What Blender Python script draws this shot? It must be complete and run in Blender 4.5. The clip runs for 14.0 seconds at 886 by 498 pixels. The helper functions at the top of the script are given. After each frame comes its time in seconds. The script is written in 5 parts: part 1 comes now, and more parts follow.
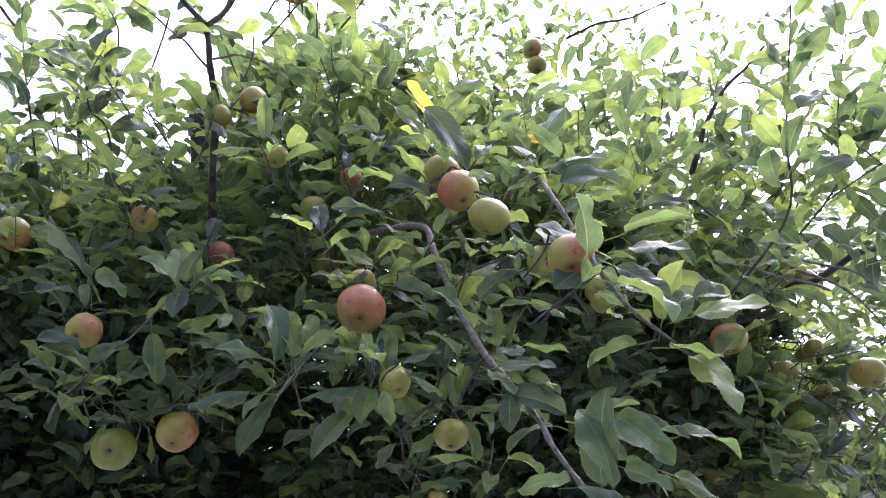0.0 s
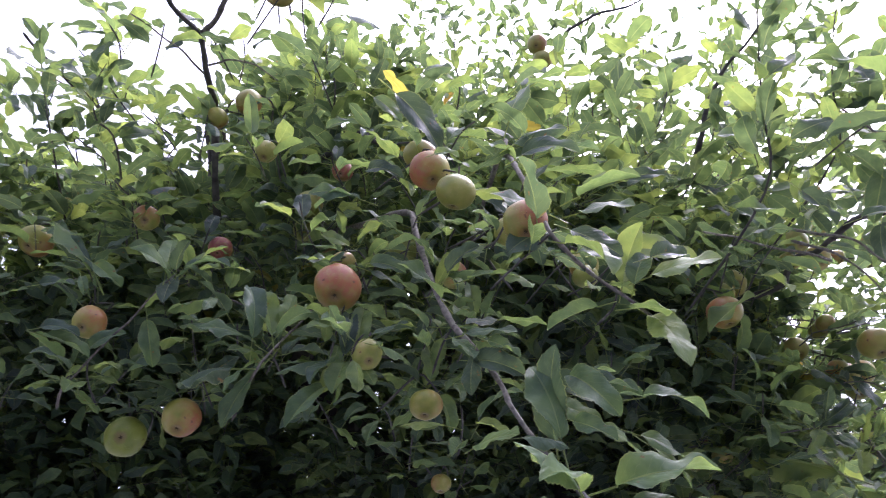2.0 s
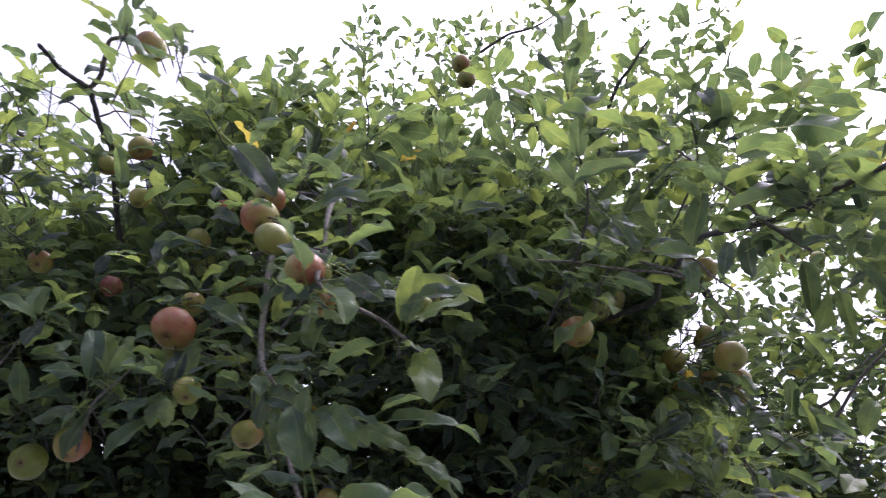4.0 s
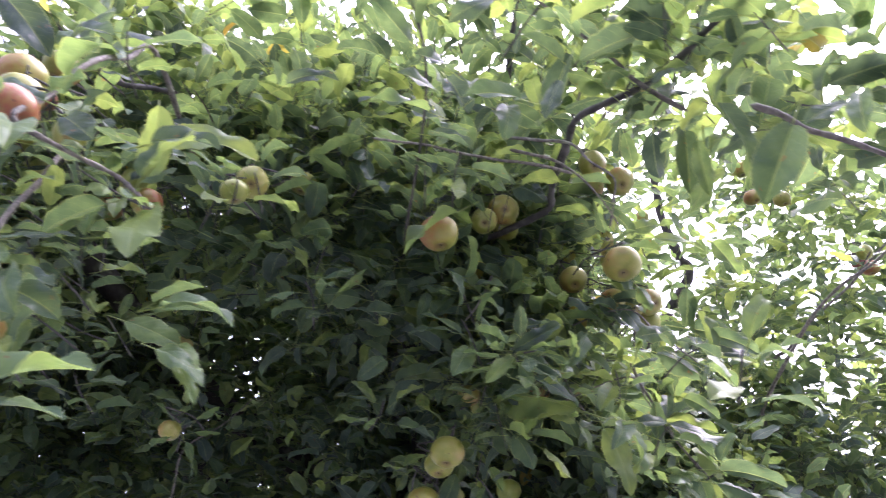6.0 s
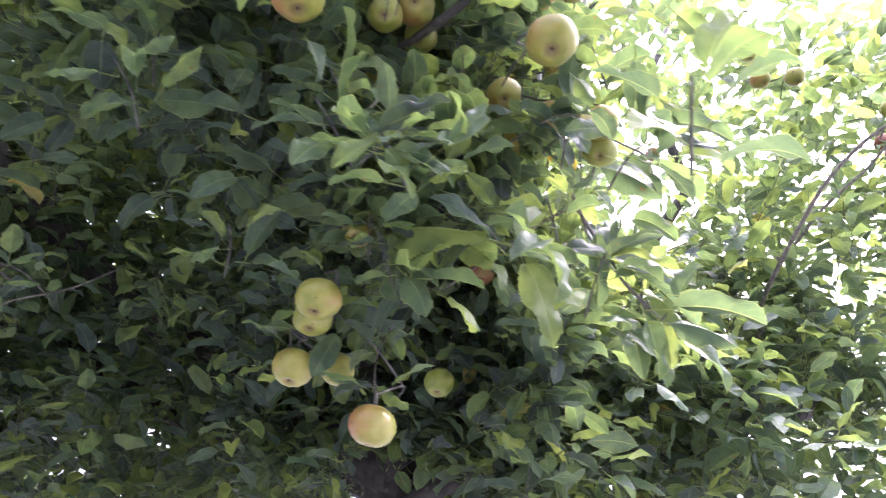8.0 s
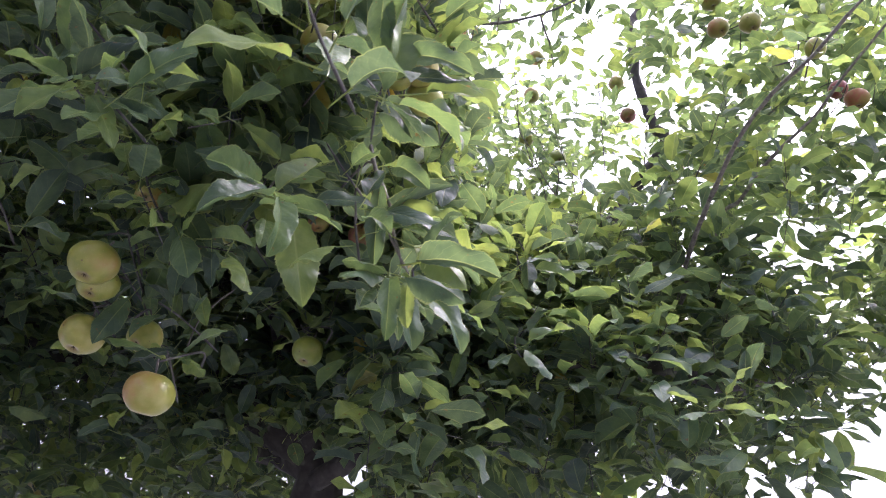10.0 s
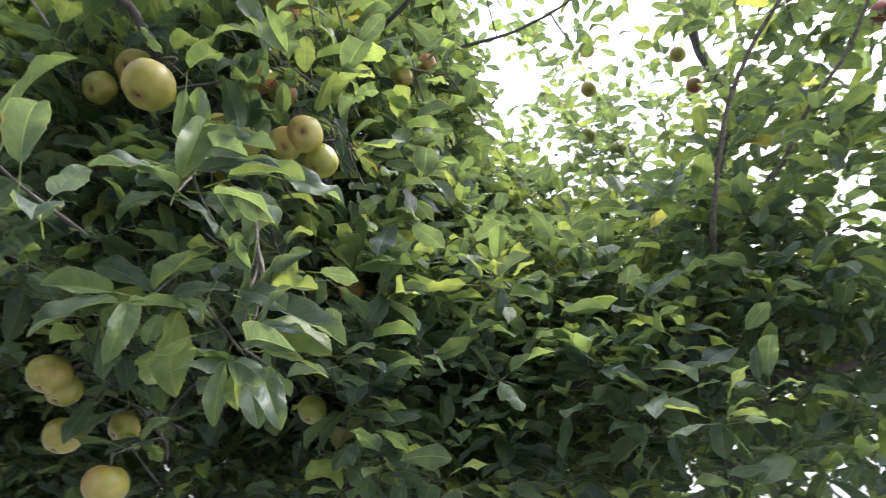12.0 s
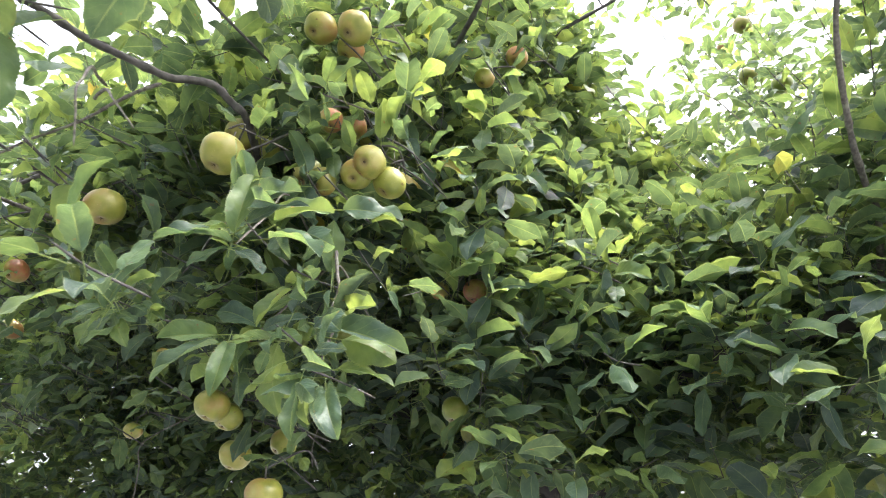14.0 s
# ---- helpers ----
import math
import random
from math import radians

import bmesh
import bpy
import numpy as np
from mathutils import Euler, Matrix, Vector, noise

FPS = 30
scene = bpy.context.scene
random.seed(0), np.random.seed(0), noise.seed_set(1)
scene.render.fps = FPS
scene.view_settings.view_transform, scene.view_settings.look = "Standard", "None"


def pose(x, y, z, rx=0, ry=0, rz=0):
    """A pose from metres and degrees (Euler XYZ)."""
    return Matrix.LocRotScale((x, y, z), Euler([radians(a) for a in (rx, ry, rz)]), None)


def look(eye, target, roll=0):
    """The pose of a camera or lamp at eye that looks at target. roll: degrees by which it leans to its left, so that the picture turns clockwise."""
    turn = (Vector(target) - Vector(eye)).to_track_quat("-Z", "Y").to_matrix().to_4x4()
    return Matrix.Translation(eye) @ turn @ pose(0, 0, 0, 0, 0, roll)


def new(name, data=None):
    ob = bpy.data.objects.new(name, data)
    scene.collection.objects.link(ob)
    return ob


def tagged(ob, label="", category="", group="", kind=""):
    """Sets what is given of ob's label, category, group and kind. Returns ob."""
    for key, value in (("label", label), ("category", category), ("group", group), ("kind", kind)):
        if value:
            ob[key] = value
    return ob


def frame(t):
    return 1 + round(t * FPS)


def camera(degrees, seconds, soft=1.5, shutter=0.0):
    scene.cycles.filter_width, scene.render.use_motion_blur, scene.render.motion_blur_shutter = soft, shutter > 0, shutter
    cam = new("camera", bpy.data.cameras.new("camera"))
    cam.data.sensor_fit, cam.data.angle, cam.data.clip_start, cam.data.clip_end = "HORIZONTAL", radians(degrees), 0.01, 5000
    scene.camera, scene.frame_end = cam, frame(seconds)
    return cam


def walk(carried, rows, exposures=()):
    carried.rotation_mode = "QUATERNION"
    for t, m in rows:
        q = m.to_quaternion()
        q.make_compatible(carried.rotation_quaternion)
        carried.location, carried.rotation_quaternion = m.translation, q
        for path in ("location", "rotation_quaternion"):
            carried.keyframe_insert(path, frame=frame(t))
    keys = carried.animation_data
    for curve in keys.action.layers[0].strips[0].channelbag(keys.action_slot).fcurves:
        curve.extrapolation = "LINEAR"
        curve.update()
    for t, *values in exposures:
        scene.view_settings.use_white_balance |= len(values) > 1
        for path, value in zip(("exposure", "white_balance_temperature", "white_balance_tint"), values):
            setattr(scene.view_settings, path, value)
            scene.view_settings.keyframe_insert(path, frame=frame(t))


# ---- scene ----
cam = camera(66.2, 14.0, soft=1.0, shutter=0.45)
PATH = [
    (0, (-0.156, -0.2, 1.635), (0.276, 1.399, 2.755), 3.4),
    (0.5, (-0.155, -0.206, 1.617), (0.258, 1.391, 2.748), 3.6),
    (1, (-0.13, -0.228, 1.612), (0.264, 1.365, 2.754), 3.6),
    (1.5, (-0.085, -0.242, 1.595), (0.284, 1.35, 2.748), 3.7),
    (2, (-0.04, -0.223, 1.578), (0.246, 1.39, 2.725), 3.8),
    (2.2, (-0.047, -0.257, 1.59), (0.211, 1.364, 2.733), 3.8),
    (4.3, (0.357, -0.397, 1.604), (0.529, 1.249, 2.728), 3.7),
    (4.5, (0.396, -0.374, 1.599), (0.555, 1.277, 2.717), 3.8),
    (5, (0.41, -0.275, 1.572), (0.563, 1.381, 2.683), 4.2),
    (5.5, (0.469, -0.203, 1.578), (0.631, 1.461, 2.675), 4.4),
    (6, (0.616, -0.181, 1.594), (0.776, 1.487, 2.687), 4.3),
    (6.5, (0.738, -0.137, 1.579), (0.882, 1.538, 2.663), 4.4),
    (7, (0.774, -0.049, 1.564), (0.901, 1.642, 2.623), 4.7),
    (7.5, (0.792, 0.082, 1.56), (0.92, 1.786, 2.599), 4.9),
    (8, (0.869, 0.183, 1.569), (0.991, 1.911, 2.568), 5.1),
    (8.5, (1.017, 0.194, 1.587), (1.109, 1.945, 2.55), 4.9),
    (9, (1.095, 0.23, 1.592), (1.163, 1.995, 2.53), 4.8),
    (9.2, (1.12, 0.25, 1.594), (1.185, 2.019, 2.524), 4.9),
    (11.3, (1.441, 0.175, 1.657), (1.193, 1.931, 2.582), 4.3),
    (11.5, (1.491, 0.21, 1.669), (1.2, 1.958, 2.597), 3.2),
    (12, (1.582, 0.251, 1.683), (1.084, 1.955, 2.605), 2.5),
    (12.5, (1.606, 0.195, 1.668), (0.923, 1.835, 2.586), 2.8),
    (13, (1.662, 0.16, 1.656), (0.848, 1.75, 2.557), 2.8),
    (13.5, (1.749, 0.223, 1.673), (0.761, 1.722, 2.555), 2.1),
    (14, (1.796, 0.316, 1.691), (0.715, 1.752, 2.567), 1.5),
]
EXPOSURES = [(0, 1.67, 5730, 33), (1, 1.47, 5730, 33), (2, 1.47, 5730, 33), (4.5, 0.73, 5830, 33), (5, 1.12, 5830, 33), (5.5, 1.72, 5830, 34), (6, 2.17, 5830, 35), (6.5, 2.12, 5780, 35), (7, 2.17, 5780, 35), (7.5, 2.42, 5880, 35), (8, 2.97, 5930, 36), (8.5, 3.02, 5880, 37), (9, 2.52, 5880, 36), (11.5, 1.77, 6180, 26), (12.5, 2.03, 6330, 18), (14, 2.52, 6430, 15)]
walk(cam, [(t, look(eye, target, roll)) for t, eye, target, roll in PATH], EXPOSURES)

# ---- light: a bright, thinly clouded sky with a soft sun behind the tree ----
SUN_ELEVATION, SUN_AZIMUTH = radians(64), radians(62)      # azimuth from +y towards +x
world = bpy.data.worlds.new("world")
scene.world = world
world.use_nodes = True
wn, wl = world.node_tree.nodes, world.node_tree.links
sky = wn.new("ShaderNodeTexSky")
sky.sky_type, sky.sun_disc = "NISHITA", False
sky.sun_elevation, sky.sun_rotation = SUN_ELEVATION, SUN_AZIMUTH
sky.air_density, sky.dust_density, sky.ozone_density = 1.0, 6.0, 1.0
pale = wn.new("ShaderNodeHueSaturation")
pale.inputs["Saturation"].default_value = 0.4
wl.new(sky.outputs["Color"], pale.inputs["Color"])
# thin overcast: brighter overhead than towards the horizon
where = wn.new("ShaderNodeTexCoord")
split = wn.new("ShaderNodeSeparateXYZ")
rise = wn.new("ShaderNodeMapRange")
rise.inputs["From Min"].default_value, rise.inputs["From Max"].default_value = 0.0, 1.0
rise.inputs["To Min"].default_value, rise.inputs["To Max"].default_value = 0.4, 1.9
veil = wn.new("ShaderNodeVectorMath")
veil.operation = "SCALE"
wl.new(where.outputs["Generated"], split.inputs[0])
wl.new(split.outputs[2], rise.inputs["Value"])
wl.new(pale.outputs["Color"], veil.inputs[0])
wl.new(rise.outputs[0], veil.inputs["Scale"])
wl.new(veil.outputs[0], wn["Background"].inputs["Color"])
wn["Background"].inputs["Strength"].default_value = 0.175
lamp = bpy.data.lights.new("sun", "SUN")
lamp.energy, lamp.angle, lamp.color = 0.6, radians(50), (1.0, 0.96, 0.88)
sun = new("sun", lamp)
toward = Vector((math.sin(SUN_AZIMUTH) * math.cos(SUN_ELEVATION), math.cos(SUN_AZIMUTH) * math.cos(SUN_ELEVATION), math.sin(SUN_ELEVATION)))
sun.matrix_world = look(toward * 30, (0, 0, 0))


# ---- materials ----
def material(name):
    m = bpy.data.materials.new(name)
    m.use_nodes = True
    return m, m.node_tree.nodes, m.node_tree.links, m.node_tree.nodes["Principled BSDF"]


def ramp(nodes, stops):
    r = nodes.new("ShaderNodeValToRGB")
    while len(r.color_ramp.elements) < len(stops):
        r.color_ramp.elements.new(0.5)
    for e, (at, c) in zip(r.color_ramp.elements, stops):
        e.position, e.color = at, (*c, 1)
    return r


def maths(nodes, links, kind, a, b):
    n = nodes.new("ShaderNodeMath")
    n.operation = kind
    for k, v in enumerate((a, b)):
        if isinstance(v, (int, float)):
            n.inputs[k].default_value = v
        else:
            links.new(v, n.inputs[k])
    return n.outputs[0]


def mixed(nodes, links, fac, a, b, blend="MIX"):
    n = nodes.new("ShaderNodeMix")
    n.data_type, n.blend_type = "RGBA", blend
    for k, v in ((0, fac), (6, a), (7, b)):
        if isinstance(v, (int, float)):
            n.inputs[k].default_value = v
        elif isinstance(v, tuple):
            n.inputs[k].default_value = (*v, 1)
        else:
            links.new(v, n.inputs[k])
    return n.outputs[2]


def leaf_material(name, per_island):
    m, nodes, links, bsdf = material(name)
    if per_island:
        rnd = nodes.new("ShaderNodeNewGeometry").outputs["Random Per Island"]
    else:
        rnd = nodes.new("ShaderNodeObjectInfo").outputs["Random"]
    tone = ramp(nodes, [(0.0, (0.028, 0.054, 0.048)), (0.45, (0.045, 0.087, 0.060)), (0.8, (0.070, 0.127, 0.064)), (0.998, (0.102, 0.161, 0.070)), (0.9993, (0.19, 0.155, 0.035) if per_island else (0.102, 0.161, 0.070))])
    links.new(rnd, tone.inputs[0])
    uv = nodes.new("ShaderNodeUVMap")
    xy = nodes.new("ShaderNodeSeparateXYZ")
    links.new(uv.outputs[0], xy.inputs[0])
    off = maths(nodes, links, "ABSOLUTE", maths(nodes, links, "SUBTRACT", xy.outputs[0], 0.5), 0.0)
    # a place on the leaf of its own for each leaf
    own = nodes.new("ShaderNodeCombineXYZ")
    links.new(maths(nodes, links, "MULTIPLY", xy.outputs[0], 0.5), own.inputs[0])
    links.new(xy.outputs[1], own.inputs[1])
    links.new(maths(nodes, links, "MULTIPLY", rnd, 90.0), own.inputs[2])

    def texture(scale, detail):
        n = nodes.new("ShaderNodeTexNoise")
        n.inputs["Scale"].default_value, n.inputs["Detail"].default_value = scale, detail
        links.new(own.outputs[0], n.inputs["Vector"])
        return n.outputs[0]

    pucker = texture(9.0, 2.0)
    # midrib and slanting side veins, uneven
    rib = maths(nodes, links, "LESS_THAN", off, 0.022)
    slant = maths(nodes, links, "SUBTRACT", maths(nodes, links, "MULTIPLY", xy.outputs[1], 7.5), maths(nodes, links, "MULTIPLY", off, 4.0))
    slant = maths(nodes, links, "ADD", slant, maths(nodes, links, "MULTIPLY", pucker, 0.9))
    wave = maths(nodes, links, "ABSOLUTE", maths(nodes, links, "SUBTRACT", maths(nodes, links, "FRACT", slant, 0.0), 0.5), 0.0)
    side = maths(nodes, links, "LESS_THAN", wave, 0.035)
    vein = maths(nodes, links, "MAXIMUM", rib, maths(nodes, links, "MULTIPLY", side, 0.28))
    patch = ramp(nodes, [(0.33, (0.72, 0.76, 0.80)), (0.67, (1.25, 1.18, 1.08))])
    links.new(texture(3.2, 4.0), patch.inputs[0])
    c = mixed(nodes, links, 1.0, tone.outputs[0], patch.outputs[0], "MULTIPLY")
    spot = ramp(nodes, [(0.69, (0, 0, 0)), (0.74, (1, 1, 1))])
    links.new(texture(7.0, 3.0), spot.inputs[0])
    c = mixed(nodes, links, maths(nodes, links, "MULTIPLY", spot.outputs[0], 0.75), c, (0.10, 0.06, 0.03))
    c = mixed(nodes, links, maths(nodes, links, "MULTIPLY", vein, 0.34), c, (0.17, 0.23, 0.13))
    # toothed margin painted paler, for the light its curled edge catches
    lit_rim = maths(nodes, links, "MULTIPLY", maths(nodes, links, "GREATER_THAN", off, 0.468), 0.25)
    c = mixed(nodes, links, lit_rim, c, (0.20, 0.25, 0.12))
    stalk = maths(nodes, links, "LESS_THAN", xy.outputs[1], -0.5)
    c = mixed(nodes, links, stalk, c, (0.14, 0.20, 0.10))
    links.new(c, bsdf.inputs["Base Color"])
    bsdf.inputs["Roughness"].default_value = 0.45
    bsdf.inputs["Specular IOR Level"].default_value = 0.36
    bump = nodes.new("ShaderNodeBump")
    bump.inputs["Strength"].default_value, bump.inputs["Distance"].default_value = 0.5, 0.0025
    height = maths(nodes, links, "ADD", maths(nodes, links, "MULTIPLY", pucker, 1.6), maths(nodes, links, "MULTIPLY", wave, 0.5))
    links.new(height, bump.inputs["Height"])
    links.new(bump.outputs[0], bsdf.inputs["Normal"])
    glow = nodes.new("ShaderNodeBsdfTranslucent")
    links.new(mixed(nodes, links, 1.0, c, (3.55, 2.8, 1.3), "MULTIPLY"), glow.inputs["Color"])
    both = nodes.new("ShaderNodeMixShader")
    both.inputs[0].default_value = 0.45
    links.new(bsdf.outputs[0], both.inputs[1])
    links.new(glow.outputs[0], both.inputs[2])
    links.new(both.outputs[0], nodes["Material Output"].inputs["Surface"])
    return m


LEAF = leaf_material("leaf", False)
FOLIAGE = leaf_material("foliage", True)


def bark_material(name, dark, light, scale):
    m, nodes, links, bsdf = material(name)
    coord = nodes.new("ShaderNodeTexCoord")
    big = nodes.new("ShaderNodeTexNoise")
    big.inputs["Scale"].default_value, big.inputs["Detail"].default_value = scale, 8.0
    links.new(coord.outputs["Object"], big.inputs["Vector"])
    tone = ramp(nodes, [(0.3, dark), (0.7, light)])
    links.new(big.outputs[0], tone.inputs[0])
    lichen = nodes.new("ShaderNodeTexNoise")
    lichen.inputs["Scale"].default_value = scale * 0.35
    links.new(coord.outputs["Object"], lichen.inputs["Vector"])
    where = ramp(nodes, [(0.62, (0, 0, 0)), (0.7, (1, 1, 1))])
    links.new(lichen.outputs[0], where.inputs[0])
    c = mixed(nodes, links, maths(nodes, links, "MULTIPLY", where.outputs[0], 0.5), tone.outputs[0], (0.22, 0.24, 0.17))
    links.new(c, bsdf.inputs["Base Color"])
    bsdf.inputs["Roughness"].default_value = 0.85
    bump = nodes.new("ShaderNodeBump")
    bump.inputs["Strength"].default_value, bump.inputs["Distance"].default_value = 0.6, 0.004
    links.new(big.outputs[0], bump.inputs["Height"])
    links.new(bump.outputs[0], bsdf.inputs["Normal"])
    return m


OLD_BARK = bark_material("old_bark", (0.016, 0.014, 0.013), (0.055, 0.049, 0.044), 45)
BARK = bark_material("bark", (0.024, 0.023, 0.021), (0.085, 0.081, 0.073), 60)
TWIG = bark_material("twig_bark", (0.06, 0.054, 0.047), (0.18, 0.165, 0.14), 140)


def apple_material():
    m, nodes, links, bsdf = material("apple_skin")
    info = nodes.new("ShaderNodeObjectInfo")
    rgb = nodes.new("ShaderNodeSeparateColor")
    links.new(info.outputs["Color"], rgb.inputs[0])
    coord = nodes.new("ShaderNodeTexCoord")
    shift = nodes.new("ShaderNodeVectorMath")
    links.new(coord.outputs["Object"], shift.inputs[0])
    links.new(info.outputs["Random"], shift.inputs[1])
    at = shift.outputs[0]

    def texture(scale, detail=3.0):
        n = nodes.new("ShaderNodeTexNoise")
        n.inputs["Scale"].default_value, n.inputs["Detail"].default_value = scale, detail
        links.new(at, n.inputs["Vector"])
        return n.outputs[0]

    part = nodes.new("ShaderNodeSeparateXYZ")
    links.new(coord.outputs["Object"], part.inputs[0])
    ground = ramp(nodes, [(0.32, (0.18, 0.20, 0.034)), (0.52, (0.275, 0.268, 0.056)), (0.70, (0.365, 0.325, 0.11))])
    links.new(texture(1.0, 5.0), ground.inputs[0])
    # unripe skin is greener, and darkened for fruit that hang in shade
    ripe_shade = ramp(nodes, [(0.0, (0.62, 0.80, 0.55)), (0.16, (0.92, 0.94, 0.85))])
    links.new(rgb.outputs[0], ripe_shade.inputs[0])
    skin = mixed(nodes, links, 1.0, ground.outputs[0], ripe_shade.outputs[0], "MULTIPLY")
    flush = ramp(nodes, [(0.0, (0.34, 0.17, 0.06)), (0.6, (0.30, 0.095, 0.045)), (1.0, (0.20, 0.03, 0.04))])
    links.new(rgb.outputs[0], flush.inputs[0])
    # the flush lies on one cheek and towards the stalk
    cheek = maths(nodes, links, "ADD", maths(nodes, links, "MULTIPLY", part.outputs[0], 0.8), maths(nodes, links, "MULTIPLY", part.outputs[2], 0.25))
    cover = maths(nodes, links, "ADD", maths(nodes, links, "MULTIPLY", rgb.outputs[0], 1.7), maths(nodes, links, "MULTIPLY", maths(nodes, links, "SUBTRACT", texture(1.3, 4.0), 0.5), 1.5))
    strong = nodes.new("ShaderNodeClamp")
    links.new(maths(nodes, links, "MULTIPLY", rgb.outputs[0], 2.2), strong.inputs[0])
    cheek = maths(nodes, links, "MULTIPLY", cheek, strong.outputs[0])
    cover = maths(nodes, links, "SUBTRACT", maths(nodes, links, "ADD", cover, cheek), 0.25)
    clamp = nodes.new("ShaderNodeClamp")
    links.new(cover, clamp.inputs[0])
    streak = maths(nodes, links, "MULTIPLY", clamp.outputs[0], maths(nodes, links, "ADD", 0.25, maths(nodes, links, "MULTIPLY", texture(5.0, 6.0), 1.2)))
    c = mixed(nodes, links, streak, skin, flush.outputs[0])
    # russet round the eye and the stalk, which also paints the dimples' shade
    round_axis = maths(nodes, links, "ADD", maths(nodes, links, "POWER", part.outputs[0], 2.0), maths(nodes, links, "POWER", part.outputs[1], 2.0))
    russet_shade = ramp(nodes, [(0.02, (1, 1, 1)), (0.13, (0, 0, 0))])
    links.new(maths(nodes, links, "ADD", round_axis, maths(nodes, links, "MULTIPLY", maths(nodes, links, "SUBTRACT", texture(5.0), 0.5), 0.12)), russet_shade.inputs[0])
    c = mixed(nodes, links, maths(nodes, links, "MULTIPLY", russet_shade.outputs[0], 0.7), c, (0.17, 0.11, 0.05))
    dots = nodes.new("ShaderNodeTexVoronoi")
    dots.inputs["Scale"].default_value = 9.0
    links.new(at, dots.inputs["Vector"])
    dot = maths(nodes, links, "LESS_THAN", dots.outputs["Distance"], 0.09)
    c = mixed(nodes, links, maths(nodes, links, "MULTIPLY", dot, 0.35), c, (0.5, 0.46, 0.26))
    scab = ramp(nodes, [(0.70, (0, 0, 0)), (0.735, (1, 1, 1))])
    links.new(texture(2.6, 2.0), scab.inputs[0])
    c = mixed(nodes, links, maths(nodes, links, "MULTIPLY", scab.outputs[0], 0.75), c, (0.09, 0.05, 0.025))
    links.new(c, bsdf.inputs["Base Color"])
    bsdf.inputs["Roughness"].default_value = 0.38
    bsdf.inputs["Subsurface Weight"].default_value = 0.08
    bsdf.inputs["Subsurface Radius"].default_value = (0.01, 0.006, 0.003)
    bump = nodes.new("ShaderNodeBump")
    bump.inputs["Strength"].default_value, bump.inputs["Distance"].default_value = 0.06, 0.015
    links.new(texture(14.0, 5.0), bump.inputs["Height"])
    links.new(bump.outputs[0], bsdf.inputs["Normal"])
    return m


APPLE = apple_material()
CALYX = bark_material("calyx", (0.03, 0.02, 0.012), (0.09, 0.06, 0.03), 90)


def grass_material():
    m, nodes, links, bsdf = material("dry_earth")
    coord = nodes.new("ShaderNodeTexCoord")
    n = nodes.new("ShaderNodeTexNoise")
    n.inputs["Scale"].default_value, n.inputs["Detail"].default_value = 3.0, 10.0
    links.new(coord.outputs["Object"], n.inputs["Vector"])
    tone = ramp(nodes, [(0.3, (0.085, 0.09, 0.088)), (0.7, (0.155, 0.158, 0.155))])
    links.new(n.outputs[0], tone.inputs[0])
    links.new(tone.outputs[0], bsdf.inputs["Base Color"])
    bsdf.inputs["Roughness"].default_value = 0.9
    return m


GRASS = grass_material()


# ---- small builders ----
def mesh_object(name, verts, faces, mat, parent=None, uvs=None, smooth=True):
    me = bpy.data.meshes.new(name)
    me.from_pydata(verts, [], faces)
    if uvs is not None:
        layer = me.uv_layers.new(name="UVMap")
        index = np.empty(len(me.loops), dtype=np.int32)
        me.loops.foreach_get("vertex_index", index)
        layer.data.foreach_set("uv", np.asarray(uvs, dtype=np.float32)[index].ravel())
    me.materials.append(mat)
    if smooth:
        me.shade_smooth()
    ob = new(name, me)
    ob.parent = parent
    return ob


def tube(points, r0, r1, sides=7, rough=0.0, rng=None):
    """Vertices and faces of a tapered tube through the points, rounded between them."""
    pts = [Vector(p) for p in points]
    fine = []
    for i in range(len(pts) - 1):
        a, b, c, d = pts[max(i - 1, 0)], pts[i], pts[i + 1], pts[min(i + 2, len(pts) - 1)]
        for k in range(5):
            u = k / 5
            fine.append(0.5 * ((2 * b) + (c - a) * u + (2 * a - 5 * b + 4 * c - d) * u * u + (3 * b - a - 3 * c + d) * u ** 3))
    fine.append(pts[-1])
    verts, faces = [], []
    side = Vector((0.3, 0.2, 1))
    last = len(fine) - 1
    for i, p in enumerate(fine):
        way = (fine[min(i + 1, len(fine) - 1)] - fine[max(i - 1, 0)]).normalized()
        side = (side - way * side.dot(way)).normalized()
        other = way.cross(side)
        r = r0 + (r1 - r0) * i / (len(fine) - 1)
        if i % 5 == 3:
            r *= 1.18
        if r1 < 0.005 and i in (0, last):
            r *= 0.3
        for k in range(sides):
            a = 2 * math.pi * k / sides
            s = r * (1 + (rough * (rng.random() - 0.5) if rng else 0))
            verts.append(p + side * math.cos(a) * s + other * math.sin(a) * s)
    for i in range(len(fine) - 1):
        for k in range(sides):
            n = (k + 1) % sides
            faces.append((i * sides + k, i * sides + n, (i + 1) * sides + n, (i + 1) * sides + k))
    faces.append(tuple(range(sides))[::-1])
    faces.append(tuple(range((len(fine) - 1) * sides, len(fine) * sides)))
    return verts, faces


